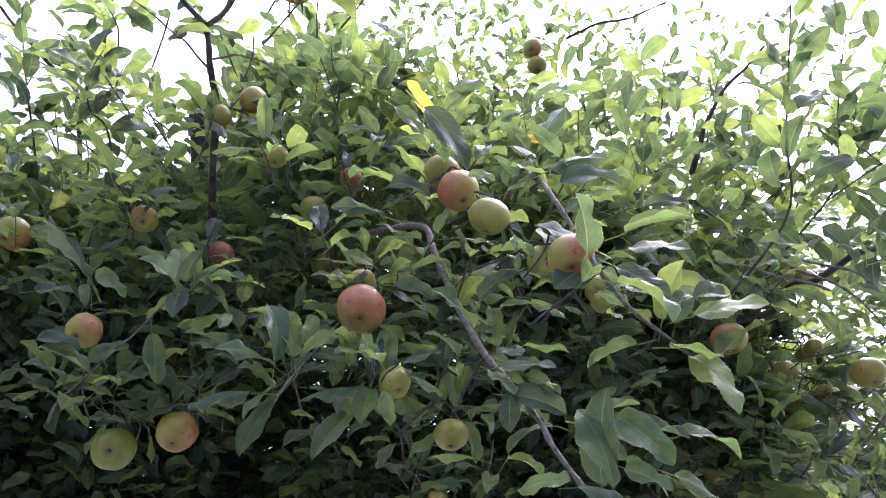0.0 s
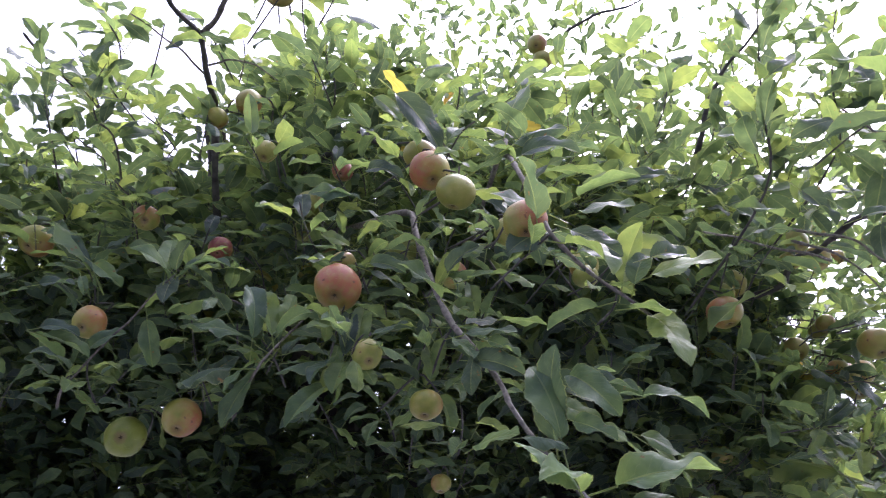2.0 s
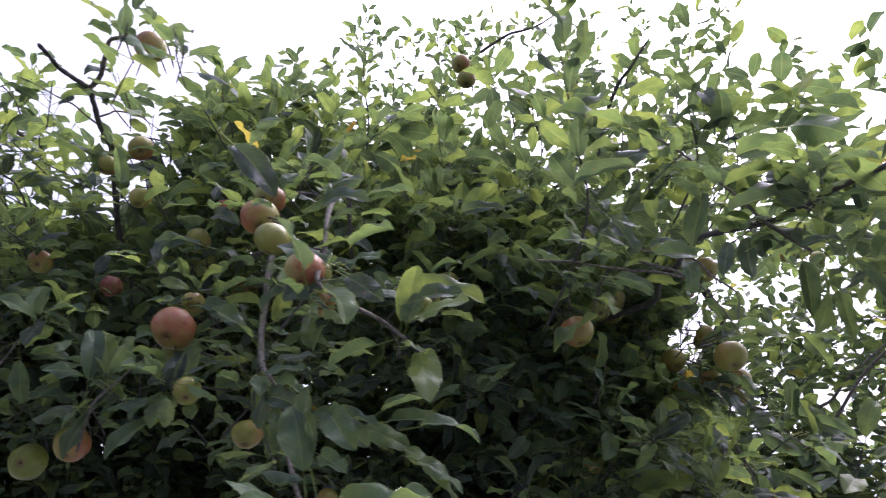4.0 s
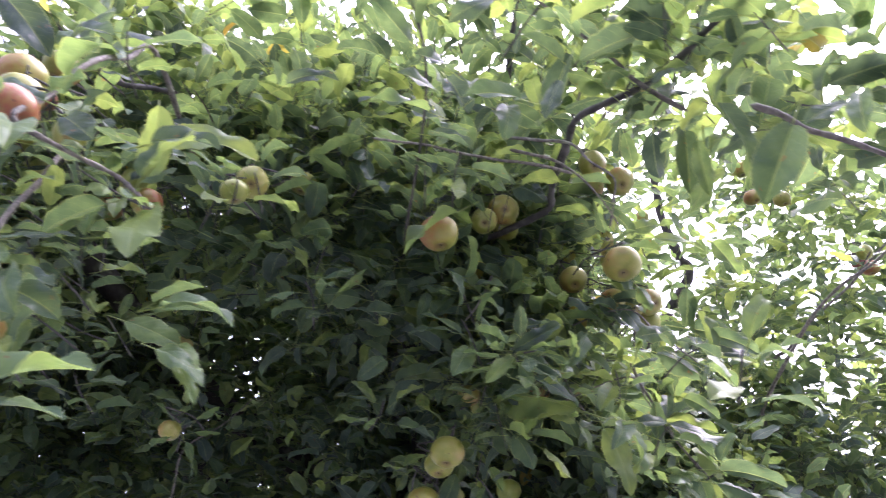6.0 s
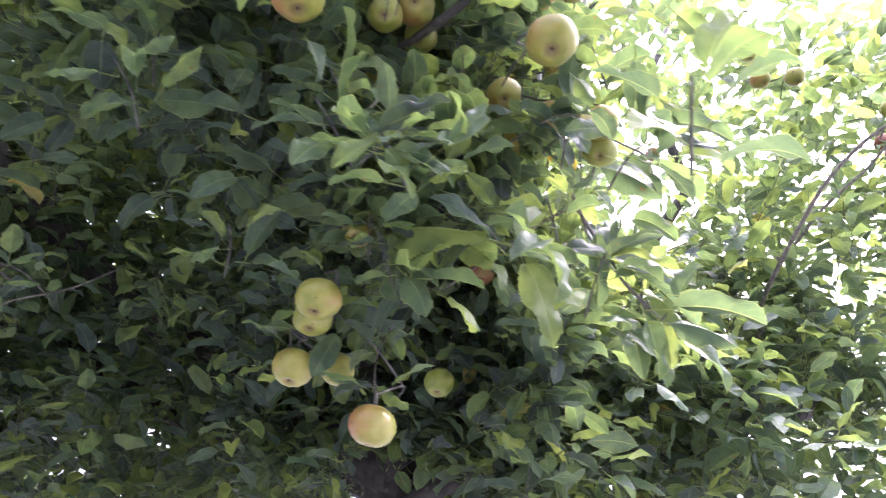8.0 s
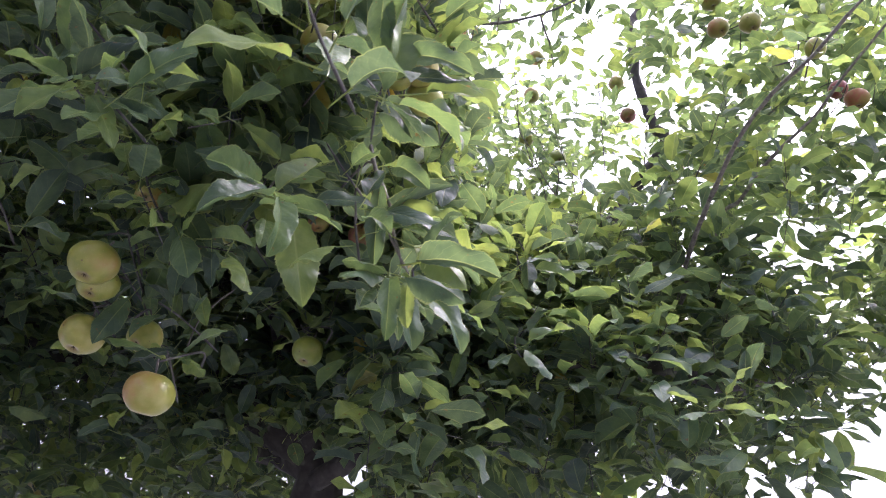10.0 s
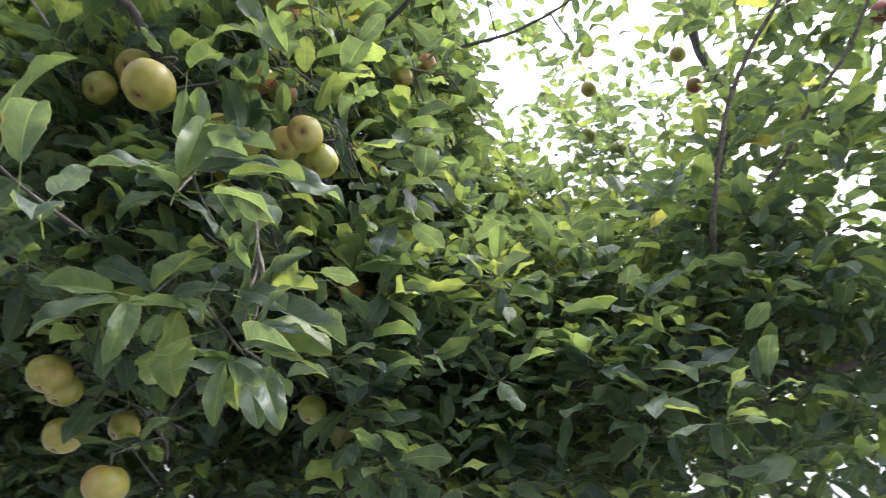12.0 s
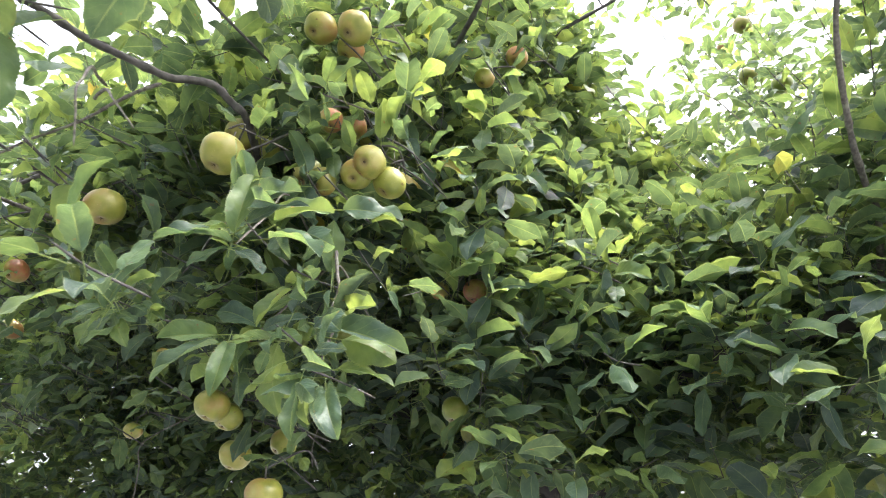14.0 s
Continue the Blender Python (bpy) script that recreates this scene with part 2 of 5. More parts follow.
def leaf_shape(rows, columns, fold, bend, wavy, twist, lean, toothed, width=0.52):
    """One arched leaf of length 1 along +y with its stalk behind the origin: vertices, faces, uvs. Upper side +z."""
    verts, uvs, faces = [], [], []
    chord = 2 * math.sin(bend / 2)
    for i in range(rows + 1):
        v = i / rows
        half = 0.5 * max(math.sin(math.pi * v ** 0.96), 0.0) ** 0.62
        if v > 0.88:
            half *= 1.0 - 0.30 * (v - 0.88) / 0.12
        half += 0.004
        b = bend * (v - 0.5)
        y = (math.sin(bend / 2) + math.sin(b)) / chord
        z = (math.cos(b) - math.cos(bend / 2)) / chord
        a = twist * (v - 0.3)
        for j in range(columns + 1):
            u = j / columns * 2 - 1
            w = half
            if abs(u) > 0.99 and 0 < i < rows:
                # saw-toothed margin, a larger tooth now and then
                w *= (1.035 + 0.03 * math.sin(i * 1.7 + u) if i % 2 else 0.965) if toothed else 1 + 0.05 * math.sin(i * 2.6 + 2 * u)
            x = u * w * width
            side = fold * (1 + lean * (1 if u > 0 else -1))
            h = side * abs(x) - 1.1 * x * x * (1 + lean * u)
            h += wavy * abs(u) ** 1.5 * half * (math.sin(v * 8 + (2.2 if u > 0 else 0)) * 0.075 + math.sin(v * 19 + u) * 0.028)
            x *= 1 - 0.2 * min(abs(side), 1.0) * abs(u)
            x, h = x * math.cos(a) - h * math.sin(a) + lean * 0.10 * v * v, h * math.cos(a) + x * math.sin(a)
            verts.append((x, y + h * math.sin(b), z + h * math.cos(b)))
            uvs.append((0.5 + 0.5 * u, v))
    n, m = columns + 1, columns // 2
    # a crease along the midrib: the right half has midrib vertices of its own, but for the base and the tip
    crease = {i * n + m: len(verts) + i - 1 for i in range(1, rows)}
    for q in sorted(crease):
        verts.append(verts[q])
        uvs.append(uvs[q])
    for i in range(rows):
        for j in range(columns):
            quad = (i * n + j, i * n + j + 1, (i + 1) * n + j + 1, (i + 1) * n + j)
            faces.append(tuple(crease.get(q, q) for q in quad) if j == m else quad)
    k = len(verts)
    low = -0.34 * 0.7 * math.tan(bend / 2)
    if toothed:
        verts += [(-0.012, -0.34, low), (0.012, -0.34, low), (0.010, 0.02, 0.003), (-0.010, 0.02, 0.003), (0, -0.34, low - 0.020), (0, 0.02, -0.018)]
        uvs += [(0.5, -1.0)] * 6
        faces += [(k, k + 1, k + 2, k + 3), (k + 1, k + 4, k + 5, k + 2), (k + 4, k, k + 3, k + 5), (k + 3, k + 2, m)]
    else:
        # the stalk is welded to the blade so that a leaf is one island
        verts += [(-0.012, -0.34, low), (0.012, -0.34, low - 0.012)]
        uvs += [(0.5, -1.0)] * 2
        faces += [(k, k + 1, m)]
    return verts, faces, uvs


# how far a leaf is folded, arched, waved, twisted and leans to one side
HABITS = [(0.45, 0.7, 1.3, 0.2, 0.3), (0.75, 1.0, 1.5, -0.35, -0.3), (0.25, 0.9, 1.9, 0.5, 0.4), (0.95, 0.45, 1.2, -0.2, 0.2), (0.55, 1.3, 1.5, 0.25, -0.2), (-0.25, 0.8, 1.8, -0.5, 0.4), (0.65, 0.6, 2.2, 0.6, -0.4), (0.3, 0.4, 1.5, -0.3, 0.1)]
CLOSE = [leaf_shape(40, 6, *h, True) for h in HABITS]
FINE = [leaf_shape(13, 4, *h, True) for h in HABITS]
PLAIN = [leaf_shape(7, 2, *h, False) for h in HABITS]


def leaf_mass(name, shapes, base, axis, normal, length, width, mat, parent, seed):
    """Many leaves joined into one mesh, from arrays of places, directions, upper sides, lengths and widths."""
    rng = np.random.default_rng(seed)
    axis = axis / np.linalg.norm(axis, axis=1, keepdims=True)
    normal = normal - axis * (normal * axis).sum(1, keepdims=True)
    normal = normal / (np.linalg.norm(normal, axis=1, keepdims=True) + 1e-9)
    across = np.cross(axis, normal)
    pick = rng.integers(0, len(shapes), len(base))
    all_v, all_f, all_uv, start = [], [], [], 0
    for k, (v, f, uv) in enumerate(shapes):
        some = np.nonzero(pick == k)[0]
        v = np.array(v)
        p = base[some, None] + length[some, None, None] * (v[None, :, :1] * width[some, None, None] * across[some, None] + v[None, :, 1:2] * axis[some, None] + v[None, :, 2:] * normal[some, None])
        all_v.append(p.reshape(-1, 3))
        all_uv.append(np.tile(np.array(uv), (len(some), 1)))
        for size in (3, 4):
            ff = np.array([q for q in f if len(q) == size])
            if len(ff):
                all_f.append((ff[None] + (np.arange(len(some)) * len(v) + start)[:, None, None]).reshape(-1, size))
        start += len(some) * len(v)
    verts = np.concatenate(all_v)
    me = bpy.data.meshes.new(name)
    loops = np.concatenate([f.ravel() for f in all_f]).astype(np.int32)
    sizes = np.concatenate([np.full(len(f), f.shape[1]) for f in all_f]).astype(np.int32)
    me.vertices.add(len(verts))
    me.vertices.foreach_set("co", verts.astype(np.float32).ravel())
    me.loops.add(len(loops))
    me.loops.foreach_set("vertex_index", loops)
    me.polygons.add(len(sizes))
    me.polygons.foreach_set("loop_start", np.concatenate([[0], np.cumsum(sizes)[:-1]]).astype(np.int32))
    me.polygons.foreach_set("loop_total", sizes)
    me.update(calc_edges=True)
    layer = me.uv_layers.new(name="UVMap")
    layer.data.foreach_set("uv", np.concatenate(all_uv)[loops].astype(np.float32).ravel())
    me.materials.append(mat)
    me.shade_smooth()
    ob = new(name, me)
    ob.parent = parent
    return tagged(ob, kind="stuff")


# ---- ground ----
def ground():
    verts, faces, n = [], [], 24
    for i in range(n + 1):
        for j in range(n + 1):
            x, y = ((i / n * 2 - 1) ** 3) * 1500, ((j / n * 2 - 1) ** 3) * 1500
            verts.append((x, y, 0.04 * noise.noise((x * 0.4, y * 0.4, 0)) - 0.03))
    for i in range(n):
        for j in range(n):
            k = i * (n + 1) + j
            faces.append((k, k + n + 1, k + n + 2, k + 1))
    tagged(mesh_object("ground", verts, faces, GRASS), "dry grey earth with thin grass under the apple tree", "ground", kind="structure")


ground()


def shade_wall():
    """A plain plastered wall, unseen, added behind the path to block low sky light."""
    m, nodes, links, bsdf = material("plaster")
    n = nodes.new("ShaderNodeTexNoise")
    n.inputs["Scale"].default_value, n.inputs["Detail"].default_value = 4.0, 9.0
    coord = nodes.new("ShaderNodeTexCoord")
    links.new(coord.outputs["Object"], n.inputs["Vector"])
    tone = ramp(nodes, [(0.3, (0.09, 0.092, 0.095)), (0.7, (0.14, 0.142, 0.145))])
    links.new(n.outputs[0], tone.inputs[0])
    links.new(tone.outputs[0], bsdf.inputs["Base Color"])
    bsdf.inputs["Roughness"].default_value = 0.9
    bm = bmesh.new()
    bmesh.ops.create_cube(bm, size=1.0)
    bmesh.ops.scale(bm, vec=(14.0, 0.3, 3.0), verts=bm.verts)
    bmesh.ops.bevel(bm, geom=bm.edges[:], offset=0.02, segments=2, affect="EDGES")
    me = bpy.data.meshes.new("unseen_wall_south")
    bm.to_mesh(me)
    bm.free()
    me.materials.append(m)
    ob = new("unseen_wall_south", me)
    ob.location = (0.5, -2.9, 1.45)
    tagged(ob, "plain grey wall added out of view to shade the tree's front", "wall", kind="structure")


shade_wall()

# ---- the apple tree: trunk, limbs, branches ----
tree = tagged(new("apple_tree"), "spreading old apple tree with dense green leaves and ripening fruit", "tree")
tree.empty_display_size = 0.3
TREE_RNG = random.Random(5)


def crooked(points):
    """The points with knees put in between them, as old spur wood grows."""
    out = [Vector(points[0])]
    for a, b in zip(points, points[1:]):
        a, b = Vector(a), Vector(b)
        bend = 0.035 * (b - a).length
        if (b - a).length > 0.06:
            out.append(a.lerp(b, 0.5) + Vector((TREE_RNG.uniform(-1, 1), TREE_RNG.uniform(-1, 1), TREE_RNG.uniform(-1, 1))) * bend)
        out.append(b)
    return out


def wood(name, r0, r1, *points):
    thick = r0 > 0.0075
    if name == "twig":
        r0, r1 = r0 * 0.62, r1 * 0.62
    points = crooked(points)
    v, f = tube(points, r0, r1, 9 if thick else 6, 0.25, TREE_RNG)
    return mesh_object(name, v, f, OLD_BARK if r0 > 0.013 else BARK if thick else TWIG, tree)


wood("trunk", 0.078, 0.062, (0.97, 2.15, -0.05), (0.93, 2.12, 0.5), (0.96, 2.1, 1.0), (0.95, 2.08, 1.55), (0.94, 2.08, 2.0))
wood("limb", 0.06, 0.025, (0.94, 2.08, 1.92), (0.5, 2.1, 2.15), (0.0, 1.9, 2.4), (-0.4, 1.6, 2.75), (-0.5, 1.4, 3.1))
wood("limb", 0.05, 0.022, (0.94, 2.08, 1.92), (0.82, 1.95, 2.2), (0.72, 1.7, 2.5), (0.7, 1.45, 2.8))
wood("limb", 0.06, 0.025, (0.94, 2.08, 1.92), (0.8, 2.4, 2.35), (0.5, 2.4, 2.9), (0.3, 1.9, 3.4))
wood("limb", 0.05, 0.02, (0.94, 2.08, 1.92), (1.2, 2.6, 2.15), (1.5, 2.7, 2.4), (1.6, 2.65, 2.8))
wood("limb", 0.055, 0.02, (0.94, 2.08, 1.9), (0.2, 2.5, 2.15), (-0.8, 2.2, 2.45), (-1.4, 2.0, 2.8))
wood("branch", 0.0066, 0.0018, (-0.100, 1.100, 2.500), (0.066, 0.788, 2.367), (0.093, 0.689, 2.196), (0.126, 0.589, 2.030), (0.169, 0.569, 1.970), (0.191, 0.521, 1.890), (0.252, 0.424, 1.753), (0.264, 0.395, 1.713), (0.270, 0.372, 1.674))
wood("branch", 0.0085, 0.005, (-0.250, 1.250, 2.720), (-0.052, 0.938, 2.682), (0.003, 0.867, 2.604), (0.059, 0.853, 2.562), (0.140, 0.905, 2.605))
wood("branch", 0.0048, 0.0022, (0.250, 1.100, 2.450), (0.206, 0.625, 2.427), (0.192, 0.530, 2.304), (0.196, 0.473, 2.205), (0.204, 0.408, 2.077), (0.294, 0.475, 2.068), (0.355, 0.462, 2.017))
wood("branch", 0.0078, 0.004, (-0.300, 1.150, 2.400), (-0.360, 0.896, 2.639), (-0.380, 0.810, 2.665), (-0.397, 0.755, 2.699), (-0.442, 0.699, 2.696), (-0.472, 0.647, 2.704))
wood("branch", 0.006, 0.003, (-0.397, 0.755, 2.699), (-0.367, 0.721, 2.708), (-0.347, 0.672, 2.713), (-0.318, 0.613, 2.713), (-0.243, 0.640, 2.770))
wood("twig", 0.004, 0.0015, (-0.378, 0.806, 2.670), (-0.328, 0.768, 2.659), (-0.278, 0.758, 2.648), (-0.221, 0.757, 2.613))
wood("twig", 0.004, 0.002, (-0.378, 0.828, 2.661), (-0.426, 0.779, 2.670), (-0.483, 0.725, 2.662), (-0.512, 0.695, 2.651))
wood("branch", 0.008, 0.003, (-0.750, 1.700, 2.700), (-0.815, 1.381, 3.015), (-0.871, 1.292, 3.007), (-0.920, 1.199, 3.002), (-0.945, 1.120, 2.991))
wood("twig", 0.004, 0.002, (-0.850, 1.309, 3.000), (-0.903, 1.240, 2.969), (-0.938, 1.173, 2.941))
wood("twig", 0.0038, 0.002, (-0.459, 0.965, 1.971), (-0.444, 0.911, 1.986), (-0.401, 0.855, 2.022), (-0.350, 0.811, 2.076), (-0.294, 0.764, 2.146))
wood("twig", 0.004, 0.002, (-0.155, 0.759, 1.918), (-0.127, 0.686, 1.977), (-0.103, 0.697, 2.027), (-0.064, 0.703, 2.100))
wood("branch", 0.0077, 0.004, (0.550, 1.500, 2.450), (0.720, 1.100, 2.400), (0.920, 0.891, 2.418), (0.917, 0.819, 2.446), (0.908, 0.741, 2.414), (0.898, 0.612, 2.403), (0.962, 0.467, 2.352), (0.983, 0.395, 2.341), (0.997, 0.312, 2.323), (1.013, 0.239, 2.306), (1.026, 0.150, 2.279))
wood("twig", 0.006, 0.0025, (0.989, 0.435, 2.267), (0.930, 0.463, 2.348), (0.866, 0.450, 2.398), (0.794, 0.442, 2.454), (0.746, 0.436, 2.478))
wood("twig", 0.006, 0.003, (0.967, 0.280, 2.120), (1.030, 0.290, 2.108), (1.102, 0.290, 2.091), (1.169, 0.287, 2.071), (1.226, 0.288, 2.049))
wood("twig", 0.005, 0.002, (0.801, 0.685, 2.381), (0.870, 0.670, 2.359), (0.925, 0.662, 2.312), (0.982, 0.678, 2.244))
wood("twig", 0.005, 0.002, (0.792, 0.701, 2.423), (0.892, 0.634, 2.367), (0.949, 0.604, 2.279), (0.945, 0.624, 2.199))
wood("twig", 0.005, 0.003, (0.924, 0.727, 2.384), (0.834, 0.706, 2.375), (0.751, 0.692, 2.362), (0.656, 0.655, 2.339), (0.568, 0.624, 2.310))
wood("branch", 0.009, 0.004, (0.750, 2.000, 2.600), (0.915, 1.367, 2.702), (0.994, 1.321, 2.729), (1.096, 1.270, 2.769), (1.194, 1.217, 2.798), (1.249, 1.180, 2.854))
wood("branch", 0.0068, 0.003, (1.700, 2.000, 2.050), (1.779, 1.653, 2.300), (1.776, 1.628, 2.354), (1.781, 1.485, 2.443), (1.802, 1.363, 2.526), (1.848, 1.257, 2.590), (1.900, 1.144, 2.628), (1.953, 1.062, 2.679))
wood("branch", 0.0068, 0.0025, (1.950, 1.950, 2.200), (1.929, 1.762, 2.575), (1.998, 1.656, 2.669), (2.094, 1.530, 2.767), (2.162, 1.371, 2.870), (2.195, 1.293, 2.922))
wood("branch", 0.024, 0.014, (1.550, 2.600, 2.400), (2.037, 2.420, 3.307), (1.982, 2.420, 3.529), (1.940, 2.420, 3.811), (1.934, 2.420, 3.982), (2.004, 2.420, 4.137), (2.125, 2.500, 4.482))
wood("branch", 0.026, 0.018, (0.950, 2.000, 1.850), (1.349, 1.750, 2.104), (1.450, 1.620, 2.090), (1.549, 1.620, 2.110), (1.731, 1.700, 2.134), (1.936, 1.850, 2.157), (2.394, 2.200, 2.359))
wood("twig", 0.0035, 0.002, (0.260, 1.145, 1.727), (0.267, 1.196, 1.775), (0.274, 1.205, 1.849), (0.273, 1.203, 1.964), (0.350, 1.400, 2.150))
wood("twig", 0.004, 0.002, (1.339, 2.308, 2.789), (1.264, 2.141, 2.941), (1.198, 1.978, 3.054), (1.165, 1.904, 3.130))
wood("twig", 0.004, 0.002, (1.624, 2.220, 2.807), (1.513, 2.135, 2.929), (1.420, 2.047, 3.036), (1.377, 1.917, 3.184))
wood("twig", 0.006, 0.003, (1.560, 2.006, 2.559), (1.623, 1.982, 2.616), (1.701, 1.947, 2.686), (1.761, 1.930, 2.716))
wood("twig", 0.003, 0.002, (0.950, 1.250, 2.100), (1.100, 0.980, 2.120), (1.135, 0.934, 2.017), (1.180, 0.880, 1.914))
wood("twig", 0.003, 0.002, (0.900, 1.200, 2.200), (1.064, 0.892, 2.215), (1.133, 0.766, 2.058))
wood("twig", 0.0022, 0.0015, (0.874, 1.268, 2.036), (0.853, 1.212, 1.960), (0.854, 1.190, 1.898), (0.861, 1.189, 1.866))
wood("twig", 0.005, 0.002, (1.101, 0.968, 2.143), (1.135, 0.954, 2.055), (1.153, 0.927, 1.987), (1.172, 0.892, 1.926))
wood("twig", 0.005, 0.002, (0.841, 0.999, 2.336), (0.808, 0.938, 2.237), (0.771, 0.917, 2.163))
wood("twig", 0.005, 0.002, (0.985, 1.107, 2.247), (0.985, 1.014, 2.117), (0.996, 0.925, 2.014))
wood("twig", 0.01, 0.005, (1.069, 1.696, 3.091), (1.180, 1.727, 3.161), (1.327, 1.795, 3.257), (1.451, 1.806, 3.325), (1.580, 1.827, 3.441))
wood("twig", 0.006, 0.003, (1.442, 1.809, 3.322), (1.485, 1.881, 3.279), (1.520, 1.965, 3.232))
wood("branch", 0.0078, 0.003, (0.857, 0.989, 2.884), (0.851, 0.897, 2.969), (0.863, 0.798, 3.037), (0.905, 0.676, 3.086))
wood("twig", 0.008, 0.004, (0.517, 1.012, 3.343), (0.594, 0.939, 3.361), (0.673, 0.888, 3.358), (0.752, 0.807, 3.367))

# ---- fruit ----
APPLES, HANGING = [], []


def apple_shapes():
    rings, sides = 16, 24
    profile = []
    for i in range(rings + 1):
        a = math.pi * i / rings
        r = math.sin(a) * (1.0 + 0.05 * math.cos(a))
        z = math.cos(a) * 0.88
        z -= 0.20 * math.exp(-(r / 0.24) ** 2) if a < math.pi / 2 else -0.21 * math.exp(-(r / 0.22) ** 2)
        profile.append((r, z))
    made = []
    for seed in range(3):
        verts, faces = [], []
        for i, (r, z) in enumerate(profile):
            for k in range(sides):
                t = 2 * math.pi * k / sides
                lobes = 1 + (0.025 * math.cos(5 * t + seed) + 0.03 * math.cos(2 * t + seed * 2)) * (0.4 + 0.6 * (1 - z) / 2)
                verts.append((r * lobes * math.cos(t), r * lobes * math.sin(t), z + 0.04 * r * math.cos(t + seed)))
        for i in range(rings):
            for k in range(sides):
                n = (k + 1) % sides
                faces.append((i * sides + k, (i + 1) * sides + k, (i + 1) * sides + n, i * sides + n))
        me = bpy.data.meshes.new("apple")
        me.from_pydata(verts, [], faces)
        me.materials.append(APPLE)
        me.shade_smooth()
        made.append(me)
    v, f = tube([(0, 0, 0.62), (0.02, 0.01, 0.85), (0.07, 0.0, 1.1), (0.12, 0.02, 1.4)], 0.045, 0.05, 6)
    stalk = bpy.data.meshes.new("stalk")
    stalk.from_pydata(v, [], f)
    stalk.materials.append(TWIG)
    verts, faces = [(0, 0, -0.67)], []
    for k in range(10):
        t, r = 2 * math.pi * k / 10, 0.13 if k % 2 else 0.05
        verts.append((r * math.cos(t), r * math.sin(t), -0.78 if k % 2 else -0.70))
    for k in range(10):
        faces.append((0, 1 + k, 1 + (k + 1) % 10))
    calyx = bpy.data.meshes.new("calyx")
    calyx.from_pydata(verts, [], faces)
    calyx.materials.append(CALYX)
    return made, stalk, calyx


SKINS, STALK, EYE = apple_shapes()
FRUIT_RNG = random.Random(11)


def apple(x, y, z, r, blush, bare=True, tilt=None, cheek=None):
    ob = new("apple", FRUIT_RNG.choice(SKINS))
    spin, lean = FRUIT_RNG.uniform(0, 6.28), FRUIT_RNG.uniform(-0.8, 0.0)
    if cheek is not None:
        spin = cheek
    # hangs with its eye turned a little outward, to the open side
    ob.matrix_basis = Matrix.Translation((x, y, z)) @ Euler((*((lean, FRUIT_RNG.uniform(-0.3, 0.3)) if tilt is None else tilt), 0)).to_matrix().to_4x4() @ Euler((0, 0, spin)).to_matrix().to_4x4() @ Matrix.Diagonal((r, r, r, 1))
    ob.color = (blush, FRUIT_RNG.random(), 0, 1)
    for name, me in (("stalk", STALK), ("calyx", EYE)):
        bit = new(name, me)
        bit.parent = ob
    look_of = "deep red apple half hidden among the leaves" if blush > 0.8 else "apple flushed orange-red, hanging from a leafy twig" if blush > 0.45 else "yellow apple with a faint blush, hanging among leaves" if blush > 0.17 else "yellow-green apple hanging among leaves"
    tagged(ob, look_of, "apple", "apples on the tree")
    if bare:
        APPLES.append((x, y, z))
    HANGING.append((x, y, z, r, bare))


apple(-0.039, 0.665, 2.107, 0.036, 0.62, tilt=(-0.55, 0.1), cheek=-1.4)
apple(0.108, 0.535, 2.222, 0.030, 0.12, tilt=(0.3, 0.1))
apple(0.072, 0.573, 2.288, 0.033, 0.55)
apple(0.064, 0.653, 2.389, 0.030, 0.50)
apple(0.180, 0.434, 2.108, 0.029, 0.65)
apple(0.190, 0.539, 2.170, 0.022, 0.10, False)
apple(-0.125, 0.935, 2.457, 0.029, 0.10, False)
apple(-0.286, 0.853, 2.634, 0.028, 0.45, False)
apple(-0.339, 0.850, 2.570, 0.024, 0.50, False)
apple(-0.212, 0.770, 2.436, 0.022, 0.20, False)
apple(-0.068, 0.856, 2.496, 0.022, 0.85, False)
apple(-0.036, 0.720, 2.184, 0.022, 0.20, False)
apple(-0.040, 0.720, 2.090, 0.022, 0.10, False)
apple(0.016, 0.642, 1.994, 0.022, 0.10, False)
apple(-0.419, 0.917, 2.344, 0.025, 0.40, False)
apple(-0.277, 0.952, 2.325, 0.024, 1.00, False)
apple(-0.128, 1.027, 2.456, 0.028, 0.10, False)
apple(0.371, 0.687, 2.218, 0.022, 0.05, False)
apple(0.700, 0.790, 2.261, 0.035, 0.39, cheek=3.4)
apple(1.028, 0.791, 2.247, 0.034, 0.165, tilt=(-0.35, 0.1))
apple(1.070, 0.951, 2.267, 0.024, 0.40, False)
apple(0.800, 0.920, 2.395, 0.027, 0.10)
apple(0.843, 0.935, 2.441, 0.032, 0.27, tilt=(-1, 0.1))
apple(0.858, 0.985, 2.430, 0.028, 0.10)
apple(1.000, 0.980, 2.320, 0.029, 0.30, False)
apple(2.013, 1.817, 3.477, 0.036, 0.25)
apple(1.992, 1.753, 3.280, 0.033, 0.30)
apple(2.040, 1.654, 3.206, 0.032, 0.30)
apple(1.885, 2.500, 3.700, 0.035, 0.30)
apple(1.924, 2.478, 3.511, 0.034, 0.90)
apple(0.440, 0.870, 2.390, 0.025, 0.15, False)
apple(0.385, 0.720, 2.265, 0.027, 0.15)
apple(0.177, 0.867, 2.297, 0.028, 0.50, False)
apple(0.091, 0.999, 2.428, 0.036, 0.05, False)
apple(-0.061, 1.236, 2.521, 0.036, 0.40, False)
apple(0.767, 1.027, 1.955, 0.031, 0.14, tilt=(-0.35, 0.1))
apple(0.759, 1.069, 1.944, 0.027, 0.10, tilt=(-0.4, 0.1))
apple(0.740, 1.111, 1.885, 0.030, 0.16, tilt=(-0.3, 0.1))
